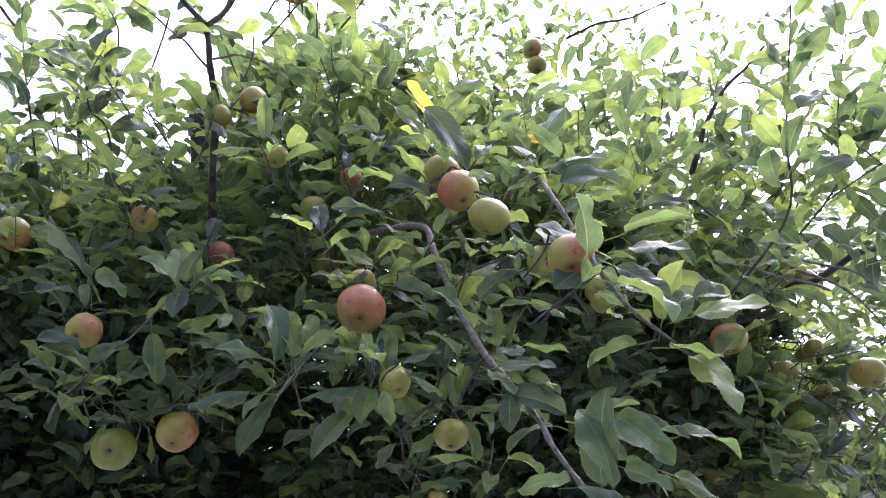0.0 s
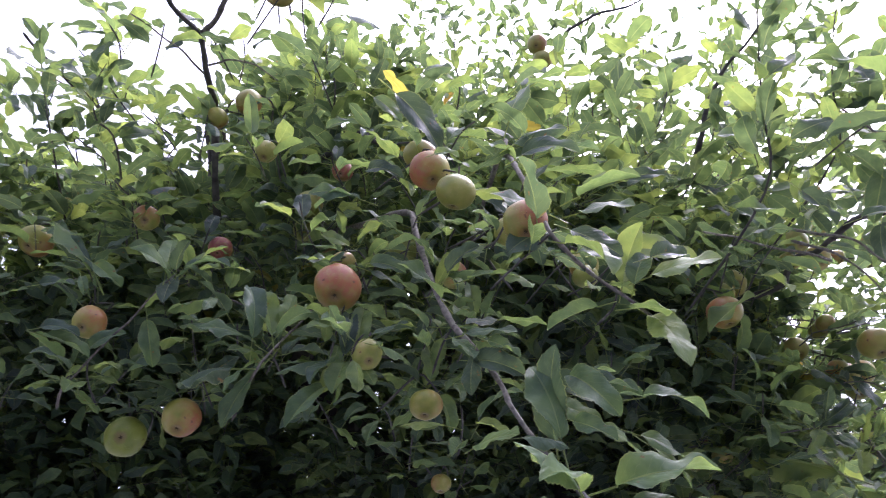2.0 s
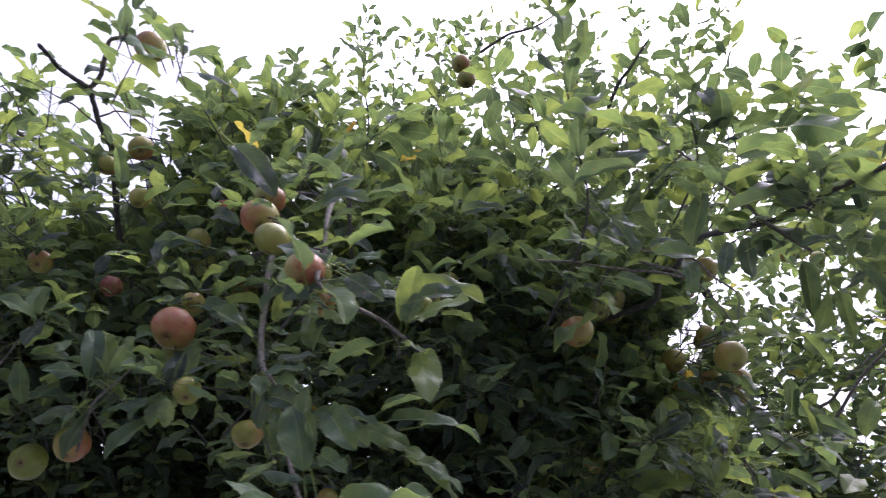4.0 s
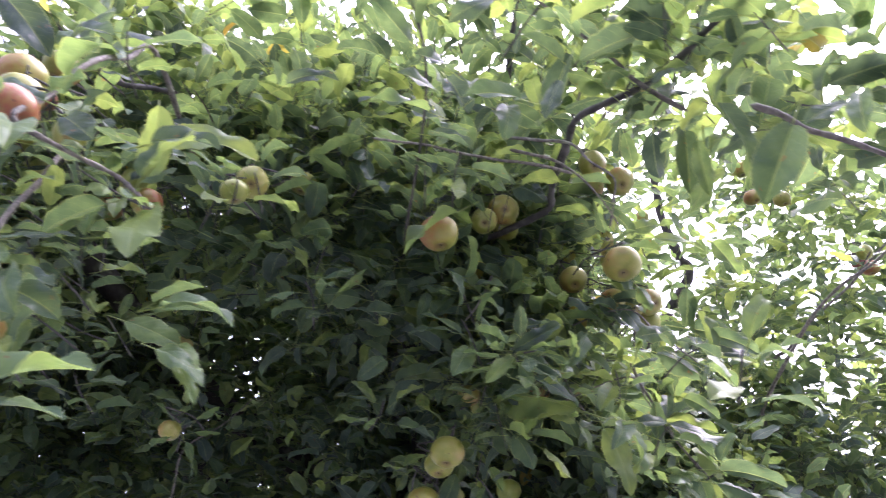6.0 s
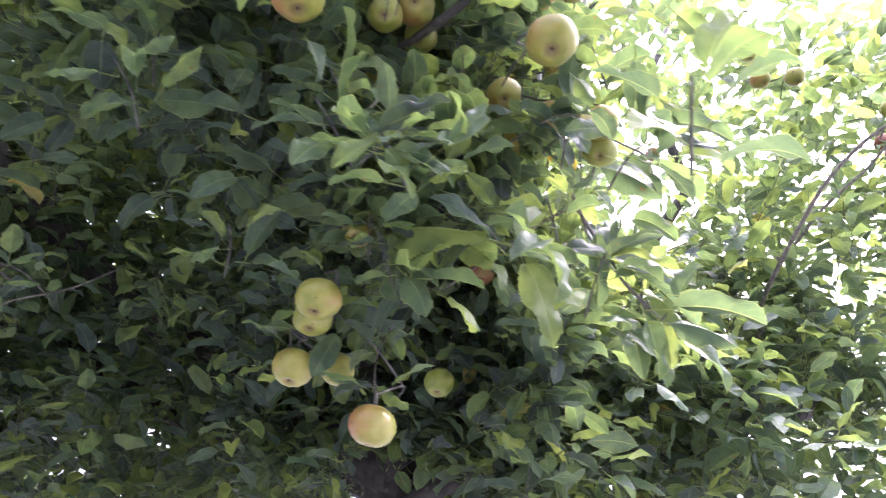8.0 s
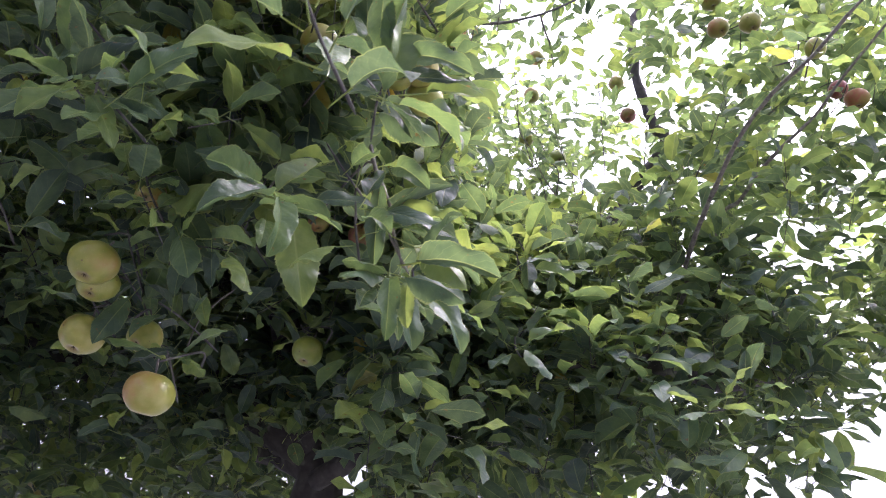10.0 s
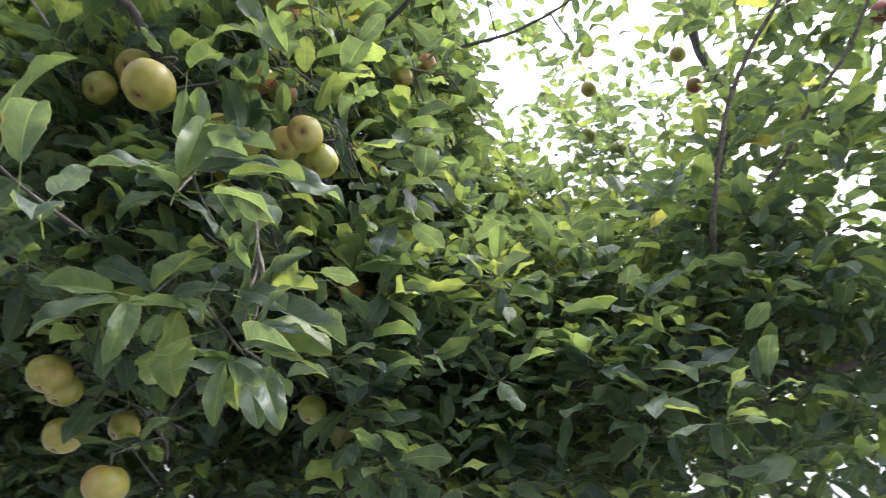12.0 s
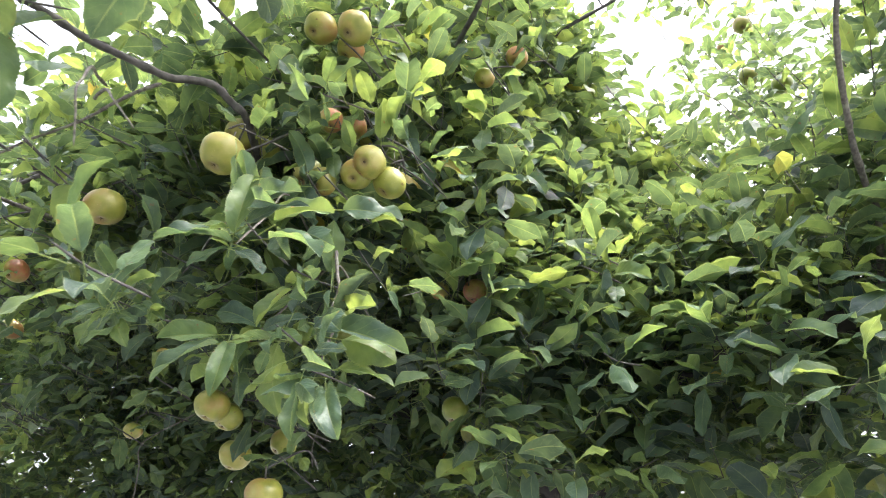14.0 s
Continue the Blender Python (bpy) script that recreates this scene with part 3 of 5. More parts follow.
apple(0.797, 1.170, 1.910, 0.026, 0.12, False)
apple(0.860, 1.089, 1.810, 0.032, 0.42, tilt=(0.1, 0.1), cheek=2.8)
apple(0.975, 1.464, 2.008, 0.030, 0.02, tilt=(-0.35, 0.1))
apple(0.860, 1.230, 2.120, 0.022, 0.05, False)
apple(0.803, 1.035, 2.070, 0.022, 0.30, False)
apple(0.239, 1.189, 1.990, 0.022, 0.40, False)
apple(1.074, 0.950, 2.385, 0.022, 0.60, False)
apple(1.089, 0.993, 2.390, 0.022, 0.40, False)
apple(1.121, 0.975, 2.275, 0.026, 0.20, False)
apple(1.154, 0.969, 2.283, 0.027, 0.30, tilt=(-0.95, -0.45))
apple(1.162, 1.010, 2.262, 0.028, 0.10)
apple(1.184, 1.257, 2.636, 0.022, 0.30, False)
apple(1.185, 1.393, 2.790, 0.027, 0.40, False)
apple(1.040, 0.930, 2.595, 0.031, 0.20, tilt=(-0.7, 0.1))
apple(1.108, 0.950, 2.573, 0.032, 0.20, tilt=(-0.6, 0.1))
apple(1.060, 0.990, 2.580, 0.026, 0.30, False)
apple(1.256, 2.930, 4.360, 0.029, 0.30)
apple(1.527, 2.470, 3.775, 0.035, 0.40)
apple(1.521, 2.540, 3.620, 0.035, 0.20)
apple(1.503, 2.540, 3.380, 0.034, 0.10)
apple(1.616, 2.411, 3.204, 0.034, 0.00)
apple(1.335, 3.182, 4.088, 0.029, 0.90)
apple(1.937, 1.250, 2.700, 0.022, 0.10, False)
apple(2.202, 1.574, 2.904, 0.025, 1.00, False)
apple(2.285, 1.625, 2.926, 0.031, 0.60)
apple(0.950, 1.714, 2.667, 0.033, 0.00, False)
apple(1.090, 1.800, 2.580, 0.027, 0.10, False)
apple(1.044, 1.436, 2.248, 0.029, 0.85)
apple(0.955, 1.426, 2.266, 0.022, 0.50, False)
apple(1.177, 1.510, 2.276, 0.022, 0.20, False)
apple(0.112, 0.690, 1.952, 0.024, 0.20, False, tilt=(-0.3, 0.1))
apple(-0.384, 1.136, 1.992, 0.038, 0.02, tilt=(-1.2, 0.1), cheek=3.6)
apple(-0.278, 1.050, 2.012, 0.036, 0.50)
apple(-0.449, 0.928, 2.117, 0.029, 0.35)
apple(-0.728, 1.215, 2.432, 0.038, 0.40)
apple(0.503, 1.186, 3.409, 0.033, 0.20)
apple(0.478, 1.166, 3.459, 0.033, 0.40)
apple(1.091, 1.632, 3.803, 0.028, 0.20)
apple(-0.243, 0.621, 2.715, 0.033, 0.55)

# ---- leaves near the path, each on its own ----
LEAF_RNG = random.Random(3)
NEAR = []
for shape in CLOSE:
    me = bpy.data.meshes.new("leaf")
    me.from_pydata(shape[0], [], shape[1])
    layer = me.uv_layers.new(name="UVMap")
    for l in me.loops:
        layer.data[l.index].uv = shape[2][l.vertex_index]
    me.materials.append(LEAF)
    me.shade_smooth()
    NEAR.append(me)


def leaf(base, tip, up, width=0.5):
    axis = Vector(tip) - Vector(base)
    long = axis.length
    axis.normalize()
    up = Vector(up).normalized() + Vector((0, 0, 0.35))
    up = (up - axis * up.dot(axis)).normalized()
    up = (up + axis.cross(up) * LEAF_RNG.uniform(-0.35, 0.35)).normalized()
    m = Matrix((axis.cross(up), axis, up)).transposed().to_4x4()
    ob = new("leaf", LEAF_RNG.choice(NEAR))
    ob.parent = tree
    ob.matrix_basis = Matrix.Translation(base) @ m @ Matrix.Diagonal((long * width / 0.5, long, long, 1))
    return ob


SPRAY = []


def rosette(at, count, long, single=False):
    """A spur with its leaves spread round it, facing the light."""
    at = Vector(at)
    out = Vector((LEAF_RNG.uniform(-0.5, 0.5), -0.7, LEAF_RNG.uniform(-0.2, 0.5))).normalized()
    turn = LEAF_RNG.uniform(0, 6.28)
    right = out.cross((0, 0, 1)).normalized()
    top = right.cross(out)
    for k in range(count):
        a = turn + k * 2.4
        way = (right * math.cos(a) + top * math.sin(a) + out * LEAF_RNG.uniform(0.0, 0.7)).normalized() - Vector((0, 0, LEAF_RNG.uniform(-0.1, 0.35)))
        way.z *= 0.6
        way.normalize()
        base = at + way * 0.36 * long - out * 0.012 * k
        size, up, wide = long * LEAF_RNG.uniform(0.65, 1.1), (LEAF_RNG.uniform(-0.35, 0.35), -0.35 + LEAF_RNG.uniform(-0.3, 0.3), 0.9), LEAF_RNG.uniform(0.40, 0.52)
        if single:
            leaf(base, base + way * size, up, wide)
        else:
            SPRAY.append((*base, *way, *up, size, wide / 0.5))
    bend = Vector((LEAF_RNG.uniform(-0.03, 0.03), 0.03, LEAF_RNG.uniform(-0.03, 0.02)))
    v, f = tube([at + out * 0.01, at - out * 0.03 + bend * 0.2, at - out * 0.075 + bend], 0.0013, 0.0017, 5)
    mesh_object("spur", v, f, BARK, tree)


leaf((0.355, 0.462, 2.017), (0.371, 0.413, 1.928), (-0.33, -0.43, 0.15), 0.45)
leaf((0.348, 0.440, 2.062), (0.406, 0.370, 2.056), (-0.33, -0.42, 0.12), 0.50)
leaf((0.333, 0.455, 2.056), (0.354, 0.451, 2.102), (-0.32, -0.43, 0.13), 0.70)
leaf((0.240, 0.430, 2.105), (0.295, 0.404, 2.058), (-0.27, -0.43, 0.08), 0.50)
leaf((0.241, 0.402, 2.139), (0.297, 0.341, 2.134), (-0.27, -0.41, 0.06), 0.50)
leaf((0.243, 0.405, 2.116), (0.284, 0.340, 2.086), (-0.28, -0.42, 0.07), 0.45)
leaf((0.211, 0.431, 2.126), (0.133, 0.436, 2.145), (-0.25, -0.43, 0.07), 0.50)
leaf((0.212, 0.437, 2.100), (0.161, 0.439, 2.058), (-0.25, -0.44, 0.08), 0.70)
leaf((0.196, 0.473, 2.205), (0.246, 0.411, 2.217), (-0.22, -0.42, 0.04), 0.50)
leaf((0.105, 0.582, 2.066), (0.036, 0.563, 2.101), (-0.17, -0.50, 0.12), 0.50)
leaf((0.112, 0.579, 2.108), (0.146, 0.533, 2.130), (-0.17, -0.49, 0.10), 0.50)
leaf((0.140, 0.574, 2.100), (0.204, 0.529, 2.087), (-0.19, -0.49, 0.11), 0.35)
leaf((0.230, 0.491, 1.850), (0.213, 0.439, 1.943), (-0.28, -0.51, 0.24), 0.45)
leaf((0.242, 0.469, 1.922), (0.282, 0.430, 1.861), (-0.29, -0.48, 0.19), 0.50)
leaf((0.254, 0.465, 1.915), (0.306, 0.427, 1.892), (-0.30, -0.48, 0.20), 0.35)
leaf((0.240, 0.457, 1.861), (0.274, 0.426, 1.832), (-0.30, -0.49, 0.23), 0.50)
leaf((0.148, 0.532, 1.845), (0.182, 0.471, 1.844), (-0.22, -0.54, 0.25), 0.70)
leaf((0.148, 0.554, 1.973), (0.149, 0.558, 1.919), (-0.21, -0.51, 0.17), 0.50)
leaf((0.149, 0.556, 1.966), (0.206, 0.524, 1.938), (-0.21, -0.52, 0.17), 0.50)
leaf((0.134, 0.567, 2.006), (0.198, 0.524, 2.000), (-0.19, -0.51, 0.15), 0.50)
leaf((0.162, 0.540, 1.989), (0.197, 0.519, 1.960), (-0.22, -0.50, 0.16), 0.50)
leaf((-0.144, 0.673, 2.009), (-0.166, 0.687, 2.097), (-0.01, -0.55, 0.16), 0.40)
leaf((-0.120, 0.678, 2.022), (-0.145, 0.688, 2.094), (-0.02, -0.55, 0.16), 0.50)
leaf((-0.108, 0.680, 2.040), (-0.099, 0.686, 2.094), (-0.03, -0.54, 0.15), 0.50)
leaf((-0.166, 0.708, 1.975), (-0.247, 0.792, 1.966), (0.01, -0.56, 0.19), 0.33)
leaf((-0.126, 0.705, 1.982), (-0.163, 0.744, 1.899), (-0.02, -0.56, 0.18), 0.30)
leaf((-0.140, 0.694, 2.010), (-0.224, 0.688, 2.019), (-0.01, -0.55, 0.17), 0.30)
leaf((-0.022, 0.680, 1.994), (-0.103, 0.670, 1.958), (-0.08, -0.55, 0.18), 0.35)
leaf((-0.023, 0.671, 1.989), (-0.055, 0.641, 1.938), (-0.08, -0.55, 0.18), 0.50)
leaf((-0.012, 0.669, 1.990), (-0.021, 0.649, 1.933), (-0.09, -0.55, 0.18), 0.60)
leaf((-0.014, 0.665, 2.000), (-0.014, 0.685, 2.077), (-0.09, -0.55, 0.17), 0.40)
leaf((0.004, 0.669, 2.010), (0.009, 0.678, 2.084), (-0.10, -0.54, 0.17), 0.50)
leaf((0.015, 0.666, 1.985), (0.033, 0.652, 1.955), (-0.11, -0.55, 0.18), 0.60)
leaf((-0.036, 0.686, 1.956), (-0.078, 0.661, 1.884), (-0.08, -0.56, 0.20), 0.40)
leaf((-0.027, 0.635, 2.258), (-0.109, 0.645, 2.256), (-0.07, -0.48, 0.04), 0.35)
leaf((-0.045, 0.671, 2.210), (-0.059, 0.640, 2.232), (-0.06, -0.50, 0.07), 0.50)
leaf((0.003, 0.645, 2.146), (0.056, 0.627, 2.126), (-0.10, -0.51, 0.09), 0.50)
leaf((-0.032, 0.654, 2.178), (-0.077, 0.641, 2.179), (-0.07, -0.50, 0.08), 0.50)
leaf((-0.038, 0.660, 2.170), (-0.057, 0.660, 2.145), (-0.07, -0.51, 0.09), 0.50)
leaf((-0.304, 0.768, 2.136), (-0.362, 0.724, 2.153), (0.08, -0.53, 0.13), 0.50)
leaf((-0.310, 0.762, 2.146), (-0.322, 0.779, 2.216), (0.08, -0.52, 0.12), 0.50)
leaf((-0.295, 0.762, 2.150), (-0.279, 0.726, 2.187), (0.08, -0.52, 0.12), 0.50)
leaf((-0.279, 0.762, 2.153), (-0.221, 0.730, 2.189), (0.07, -0.52, 0.12), 0.50)
leaf((-0.280, 0.768, 2.142), (-0.258, 0.758, 2.134), (0.07, -0.53, 0.12), 0.50)
leaf((-0.285, 0.766, 2.144), (-0.208, 0.717, 2.144), (0.07, -0.53, 0.12), 0.35)
leaf((-0.223, 0.760, 2.167), (-0.179, 0.750, 2.159), (0.04, -0.52, 0.11), 0.50)
leaf((-0.457, 0.879, 2.190), (-0.555, 0.862, 2.270), (0.14, -0.52, 0.13), 0.45)
leaf((-0.457, 0.879, 2.190), (-0.524, 0.864, 2.243), (0.14, -0.52, 0.13), 0.30)
leaf((-0.428, 0.789, 2.155), (-0.379, 0.800, 2.123), (0.14, -0.52, 0.13), 0.50)
leaf((-0.512, 0.835, 2.127), (-0.458, 0.832, 2.133), (0.18, -0.52, 0.15), 0.50)
leaf((-0.441, 0.797, 2.132), (-0.427, 0.798, 2.101), (0.15, -0.52, 0.14), 0.50)
leaf((-0.478, 0.824, 2.048), (-0.419, 0.826, 2.042), (0.17, -0.53, 0.18), 0.50)
leaf((-0.472, 0.830, 2.038), (-0.398, 0.841, 2.017), (0.16, -0.54, 0.19), 0.50)
leaf((-0.329, 0.822, 2.085), (-0.306, 0.843, 2.015), (0.09, -0.54, 0.16), 0.45)
leaf((-0.405, 0.848, 2.036), (-0.355, 0.833, 2.062), (0.13, -0.55, 0.19), 0.50)
leaf((0.071, 0.507, 2.446), (0.034, 0.534, 2.410), (-0.12, -0.39, -0.04), 0.50)
leaf((0.037, 0.518, 2.445), (0.083, 0.488, 2.438), (-0.11, -0.39, -0.04), 0.50)
leaf((0.177, 0.494, 2.349), (0.210, 0.476, 2.421), (-0.19, -0.40, -0.01), 0.65)
leaf((0.109, 0.496, 2.375), (0.133, 0.465, 2.373), (-0.15, -0.40, -0.02), 0.50)
leaf((0.181, 0.478, 2.287), (0.243, 0.425, 2.283), (-0.20, -0.41, 0.01), 0.50)
leaf((0.187, 0.465, 2.252), (0.256, 0.420, 2.232), (-0.21, -0.41, 0.02), 0.50)
leaf((-0.031, 0.633, 2.490), (0.025, 0.641, 2.449), (-0.06, -0.42, -0.03), 0.50)
leaf((0.002, 0.552, 2.422), (0.090, 0.583, 2.345), (-0.09, -0.41, -0.03), 0.50)
leaf((-0.022, 0.645, 2.326), (0.034, 0.602, 2.286), (-0.07, -0.46, 0.02), 0.40)
leaf((-0.111, 0.759, 2.511), (-0.051, 0.743, 2.523), (-0.02, -0.44, -0.00), 0.40)
leaf((-0.281, 0.773, 2.488), (-0.214, 0.765, 2.504), (0.06, -0.45, 0.01), 0.40)
leaf((-0.049, 0.672, 2.069), (-0.042, 0.677, 2.021), (-0.07, -0.53, 0.13), 0.50)
leaf((0.227, 0.423, 1.778), (0.147, 0.379, 1.798), (0.15, -0.56, 0.24), 0.50)
leaf((0.225, 0.413, 1.771), (0.160, 0.352, 1.758), (0.15, -0.56, 0.24), 0.35)
leaf((0.270, 0.430, 1.787), (0.378, 0.405, 1.806), (0.11, -0.56, 0.23), 0.42)
leaf((0.279, 0.427, 1.767), (0.374, 0.398, 1.761), (0.11, -0.57, 0.24), 0.35)
leaf((0.236, 0.413, 1.743), (0.154, 0.360, 1.720), (0.14, -0.57, 0.26), 0.30)
leaf((0.270, 0.412, 1.737), (0.333, 0.365, 1.713), (0.12, -0.57, 0.26), 0.50)
leaf((0.253, 0.410, 1.731), (0.223, 0.366, 1.700), (0.13, -0.57, 0.27), 0.45)
leaf((0.223, 0.455, 1.839), (0.190, 0.467, 1.923), (0.14, -0.55, 0.20), 0.55)
leaf((0.218, 0.480, 1.912), (0.298, 0.477, 1.881), (0.14, -0.53, 0.16), 0.50)
leaf((0.175, 0.445, 1.830), (0.225, 0.440, 1.824), (0.18, -0.54, 0.21), 0.40)
leaf((0.331, 0.643, 1.980), (0.416, 0.611, 1.976), (0.05, -0.55, 0.16), 0.35)
leaf((0.361, 0.660, 1.945), (0.411, 0.634, 1.891), (0.03, -0.56, 0.18), 0.40)
leaf((0.319, 0.657, 2.001), (0.383, 0.635, 2.021), (0.05, -0.54, 0.15), 0.50)
leaf((0.290, 0.666, 1.974), (0.369, 0.660, 1.946), (0.07, -0.55, 0.17), 0.50)
leaf((0.851, 0.489, 2.409), (0.832, 0.533, 2.318), (-0.22, -0.38, -0.01), 0.45)
leaf((1.016, 0.496, 2.291), (1.022, 0.517, 2.194), (-0.30, -0.38, 0.05), 0.40)
leaf((0.732, 0.443, 2.449), (0.663, 0.470, 2.413), (-0.16, -0.37, -0.05), 0.50)
leaf((0.883, 0.278, 2.381), (0.918, 0.214, 2.314), (-0.26, -0.30, -0.05), 0.50)
leaf((0.855, 0.383, 2.407), (0.919, 0.321, 2.381), (-0.23, -0.34, -0.03), 0.55)
leaf((0.802, 0.389, 2.462), (0.772, 0.358, 2.478), (-0.20, -0.34, -0.05), 0.50)
leaf((0.914, 0.365, 2.387), (0.902, 0.369, 2.317), (-0.26, -0.33, -0.02), 0.55)
leaf((0.696, 0.428, 2.223), (0.743, 0.393, 2.207), (-0.17, -0.42, 0.01), 0.40)
leaf((0.650, 0.526, 2.287), (0.563, 0.521, 2.285), (-0.13, -0.44, 0.01), 0.35)
leaf((0.669, 0.490, 2.319), (0.697, 0.478, 2.244), (-0.14, -0.42, -0.01), 0.45)
leaf((0.624, 0.604, 2.361), (0.683, 0.603, 2.320), (-0.11, -0.44, 0.01), 0.50)
leaf((0.950, 0.269, 2.344), (0.969, 0.278, 2.302), (-0.30, -0.30, -0.03), 0.50)
leaf((0.975, 0.245, 2.343), (0.997, 0.204, 2.332), (-0.31, -0.29, -0.03), 0.50)
leaf((1.002, 0.321, 2.322), (1.015, 0.334, 2.277), (-0.32, -0.32, 0.00), 0.50)
leaf((0.273, 0.491, 2.117), (0.357, 0.496, 2.124), (0.09, -0.48, 0.06), 0.35)
leaf((0.424, 0.610, 2.383), (0.506, 0.596, 2.392), (-0.01, -0.44, -0.01), 0.35)
leaf((0.410, 0.611, 2.381), (0.398, 0.576, 2.397), (0.00, -0.44, -0.00), 0.50)
leaf((0.333, 0.490, 2.130), (0.447, 0.479, 2.116), (0.05, -0.48, 0.05), 0.40)
leaf((1.007, 0.280, 2.100), (0.984, 0.316, 2.022), (-0.22, -0.35, -0.03), 0.60)
leaf((0.948, 0.308, 2.145), (0.981, 0.320, 2.079), (-0.17, -0.36, -0.05), 0.40)
leaf((0.951, 0.362, 2.140), (0.962, 0.379, 2.075), (-0.16, -0.38, -0.03), 0.35)
leaf((1.046, 0.246, 2.105), (1.008, 0.264, 2.086), (-0.26, -0.32, -0.04), 0.50)
leaf((1.052, 0.236, 2.109), (1.043, 0.238, 2.057), (-0.26, -0.31, -0.04), 0.50)
leaf((1.087, 0.228, 2.092), (1.089, 0.199, 2.090), (-0.29, -0.30, -0.03), 0.50)
leaf((1.151, 0.280, 2.046), (1.161, 0.282, 1.985), (-0.33, -0.33, 0.03), 0.60)
leaf((1.122, 0.262, 2.085), (1.153, 0.241, 2.054), (-0.31, -0.32, -0.00), 0.50)
leaf((0.749, 0.382, 2.188), (0.680, 0.386, 2.182), (-0.01, -0.39, -0.06), 0.50)
leaf((0.734, 0.390, 2.181), (0.730, 0.391, 2.126), (0.00, -0.40, -0.05), 0.60)
leaf((0.790, 0.360, 2.204), (0.775, 0.368, 2.146), (-0.04, -0.37, -0.07), 0.40)
leaf((0.657, 0.424, 2.213), (0.600, 0.389, 2.207), (0.06, -0.40, -0.05), 0.40)
leaf((0.648, 0.458, 2.180), (0.705, 0.446, 2.155), (0.06, -0.42, -0.02), 0.50)
leaf((0.343, 0.425, 2.080), (0.411, 0.449, 2.101), (0.28, -0.40, 0.05), 0.40)
leaf((0.371, 0.539, 1.941), (0.455, 0.530, 1.919), (0.26, -0.48, 0.14), 0.40)
leaf((0.373, 0.562, 1.898), (0.438, 0.551, 1.857), (0.26, -0.49, 0.18), 0.40)
leaf((0.390, 0.573, 1.891), (0.432, 0.556, 1.836), (0.25, -0.50, 0.18), 0.30)
leaf((0.667, 0.399, 2.235), (0.616, 0.373, 2.229), (0.05, -0.38, -0.06), 0.50)
leaf((0.895, 0.344, 2.199), (0.934, 0.310, 2.193), (-0.12, -0.36, -0.06), 0.50)
leaf((0.966, 0.325, 2.138), (0.985, 0.302, 2.128), (-0.18, -0.36, -0.04), 0.50)
leaf((0.978, 0.929, 2.024), (0.839, 1.027, 2.062), (0.08, -0.51, 0.09), 0.45)
leaf((0.983, 0.937, 2.031), (0.896, 0.918, 2.067), (0.08, -0.51, 0.09), 0.45)
leaf((1.030, 0.939, 1.999), (1.068, 0.930, 1.886), (0.05, -0.52, 0.10), 0.42)
leaf((1.020, 0.942, 2.012), (1.094, 0.928, 1.982), (0.05, -0.51, 0.10), 0.40)
leaf((0.993, 0.955, 2.003), (1.000, 0.937, 1.955), (0.07, -0.52, 0.11), 0.50)
leaf((1.189, 0.863, 1.922), (1.271, 0.820, 1.891), (-0.08, -0.53, 0.12), 0.30)
leaf((1.203, 0.854, 1.935), (1.265, 0.846, 1.923), (-0.09, -0.52, 0.11), 0.30)
leaf((1.177, 0.856, 1.899), (1.241, 0.829, 1.867), (-0.07, -0.54, 0.14), 0.35)
leaf((1.160, 0.874, 1.906), (1.163, 0.866, 1.833), (-0.05, -0.54, 0.14), 0.35)
leaf((1.180, 0.874, 1.902), (1.184, 0.876, 1.852), (-0.07, -0.54, 0.14), 0.40)
leaf((1.132, 0.963, 2.020), (1.217, 0.927, 2.062), (-0.03, -0.52, 0.10), 0.35)
leaf((1.152, 0.956, 2.030), (1.231, 0.925, 2.006), (-0.04, -0.51, 0.09), 0.40)
leaf((0.834, 0.777, 2.040), (0.906, 0.777, 2.050), (0.21, -0.44, 0.04), 0.30)
leaf((0.829, 0.770, 2.046), (0.906, 0.768, 2.099), (0.21, -0.43, 0.04), 0.30)
leaf((0.838, 0.784, 2.034), (0.876, 0.797, 1.981), (0.20, -0.44, 0.05), 0.40)
leaf((0.845, 0.787, 2.034), (0.904, 0.787, 2.009), (0.20, -0.44, 0.05), 0.40)
leaf((0.828, 0.776, 2.038), (0.784, 0.769, 1.989), (0.21, -0.43, 0.04), 0.40)
leaf((0.828, 0.772, 2.043), (0.842, 0.764, 2.075), (0.21, -0.43, 0.04), 0.40)
leaf((1.134, 0.790, 2.134), (1.237, 0.775, 2.102), (-0.03, -0.43, -0.02), 0.35)
leaf((1.111, 0.815, 2.137), (1.048, 0.812, 2.117), (-0.01, -0.44, -0.01), 0.50)
leaf((1.118, 0.887, 2.131), (1.197, 0.876, 2.086), (-0.02, -0.46, 0.02), 0.40)
leaf((1.127, 0.940, 2.059), (1.129, 0.962, 1.960), (-0.02, -0.50, 0.07), 0.30)
leaf((0.638, 0.914, 2.160), (0.591, 0.877, 2.137), (0.27, -0.41, 0.06), 0.50)
leaf((0.634, 0.964, 2.091), (0.590, 0.946, 2.041), (0.28, -0.44, 0.10), 0.50)
leaf((0.697, 0.910, 2.208), (0.685, 0.922, 2.160), (0.24, -0.41, 0.03), 0.50)
leaf((1.171, 0.910, 1.986), (1.259, 0.964, 1.950), (0.36, -0.43, 0.20), 0.45)
leaf((1.167, 0.928, 1.935), (1.245, 0.956, 1.908), (0.37, -0.44, 0.23), 0.30)
leaf((1.144, 0.912, 1.924), (1.114, 0.853, 1.890), (0.38, -0.43, 0.24), 0.55)
leaf((1.153, 0.923, 1.913), (1.190, 0.909, 1.840), (0.38, -0.44, 0.25), 0.50)
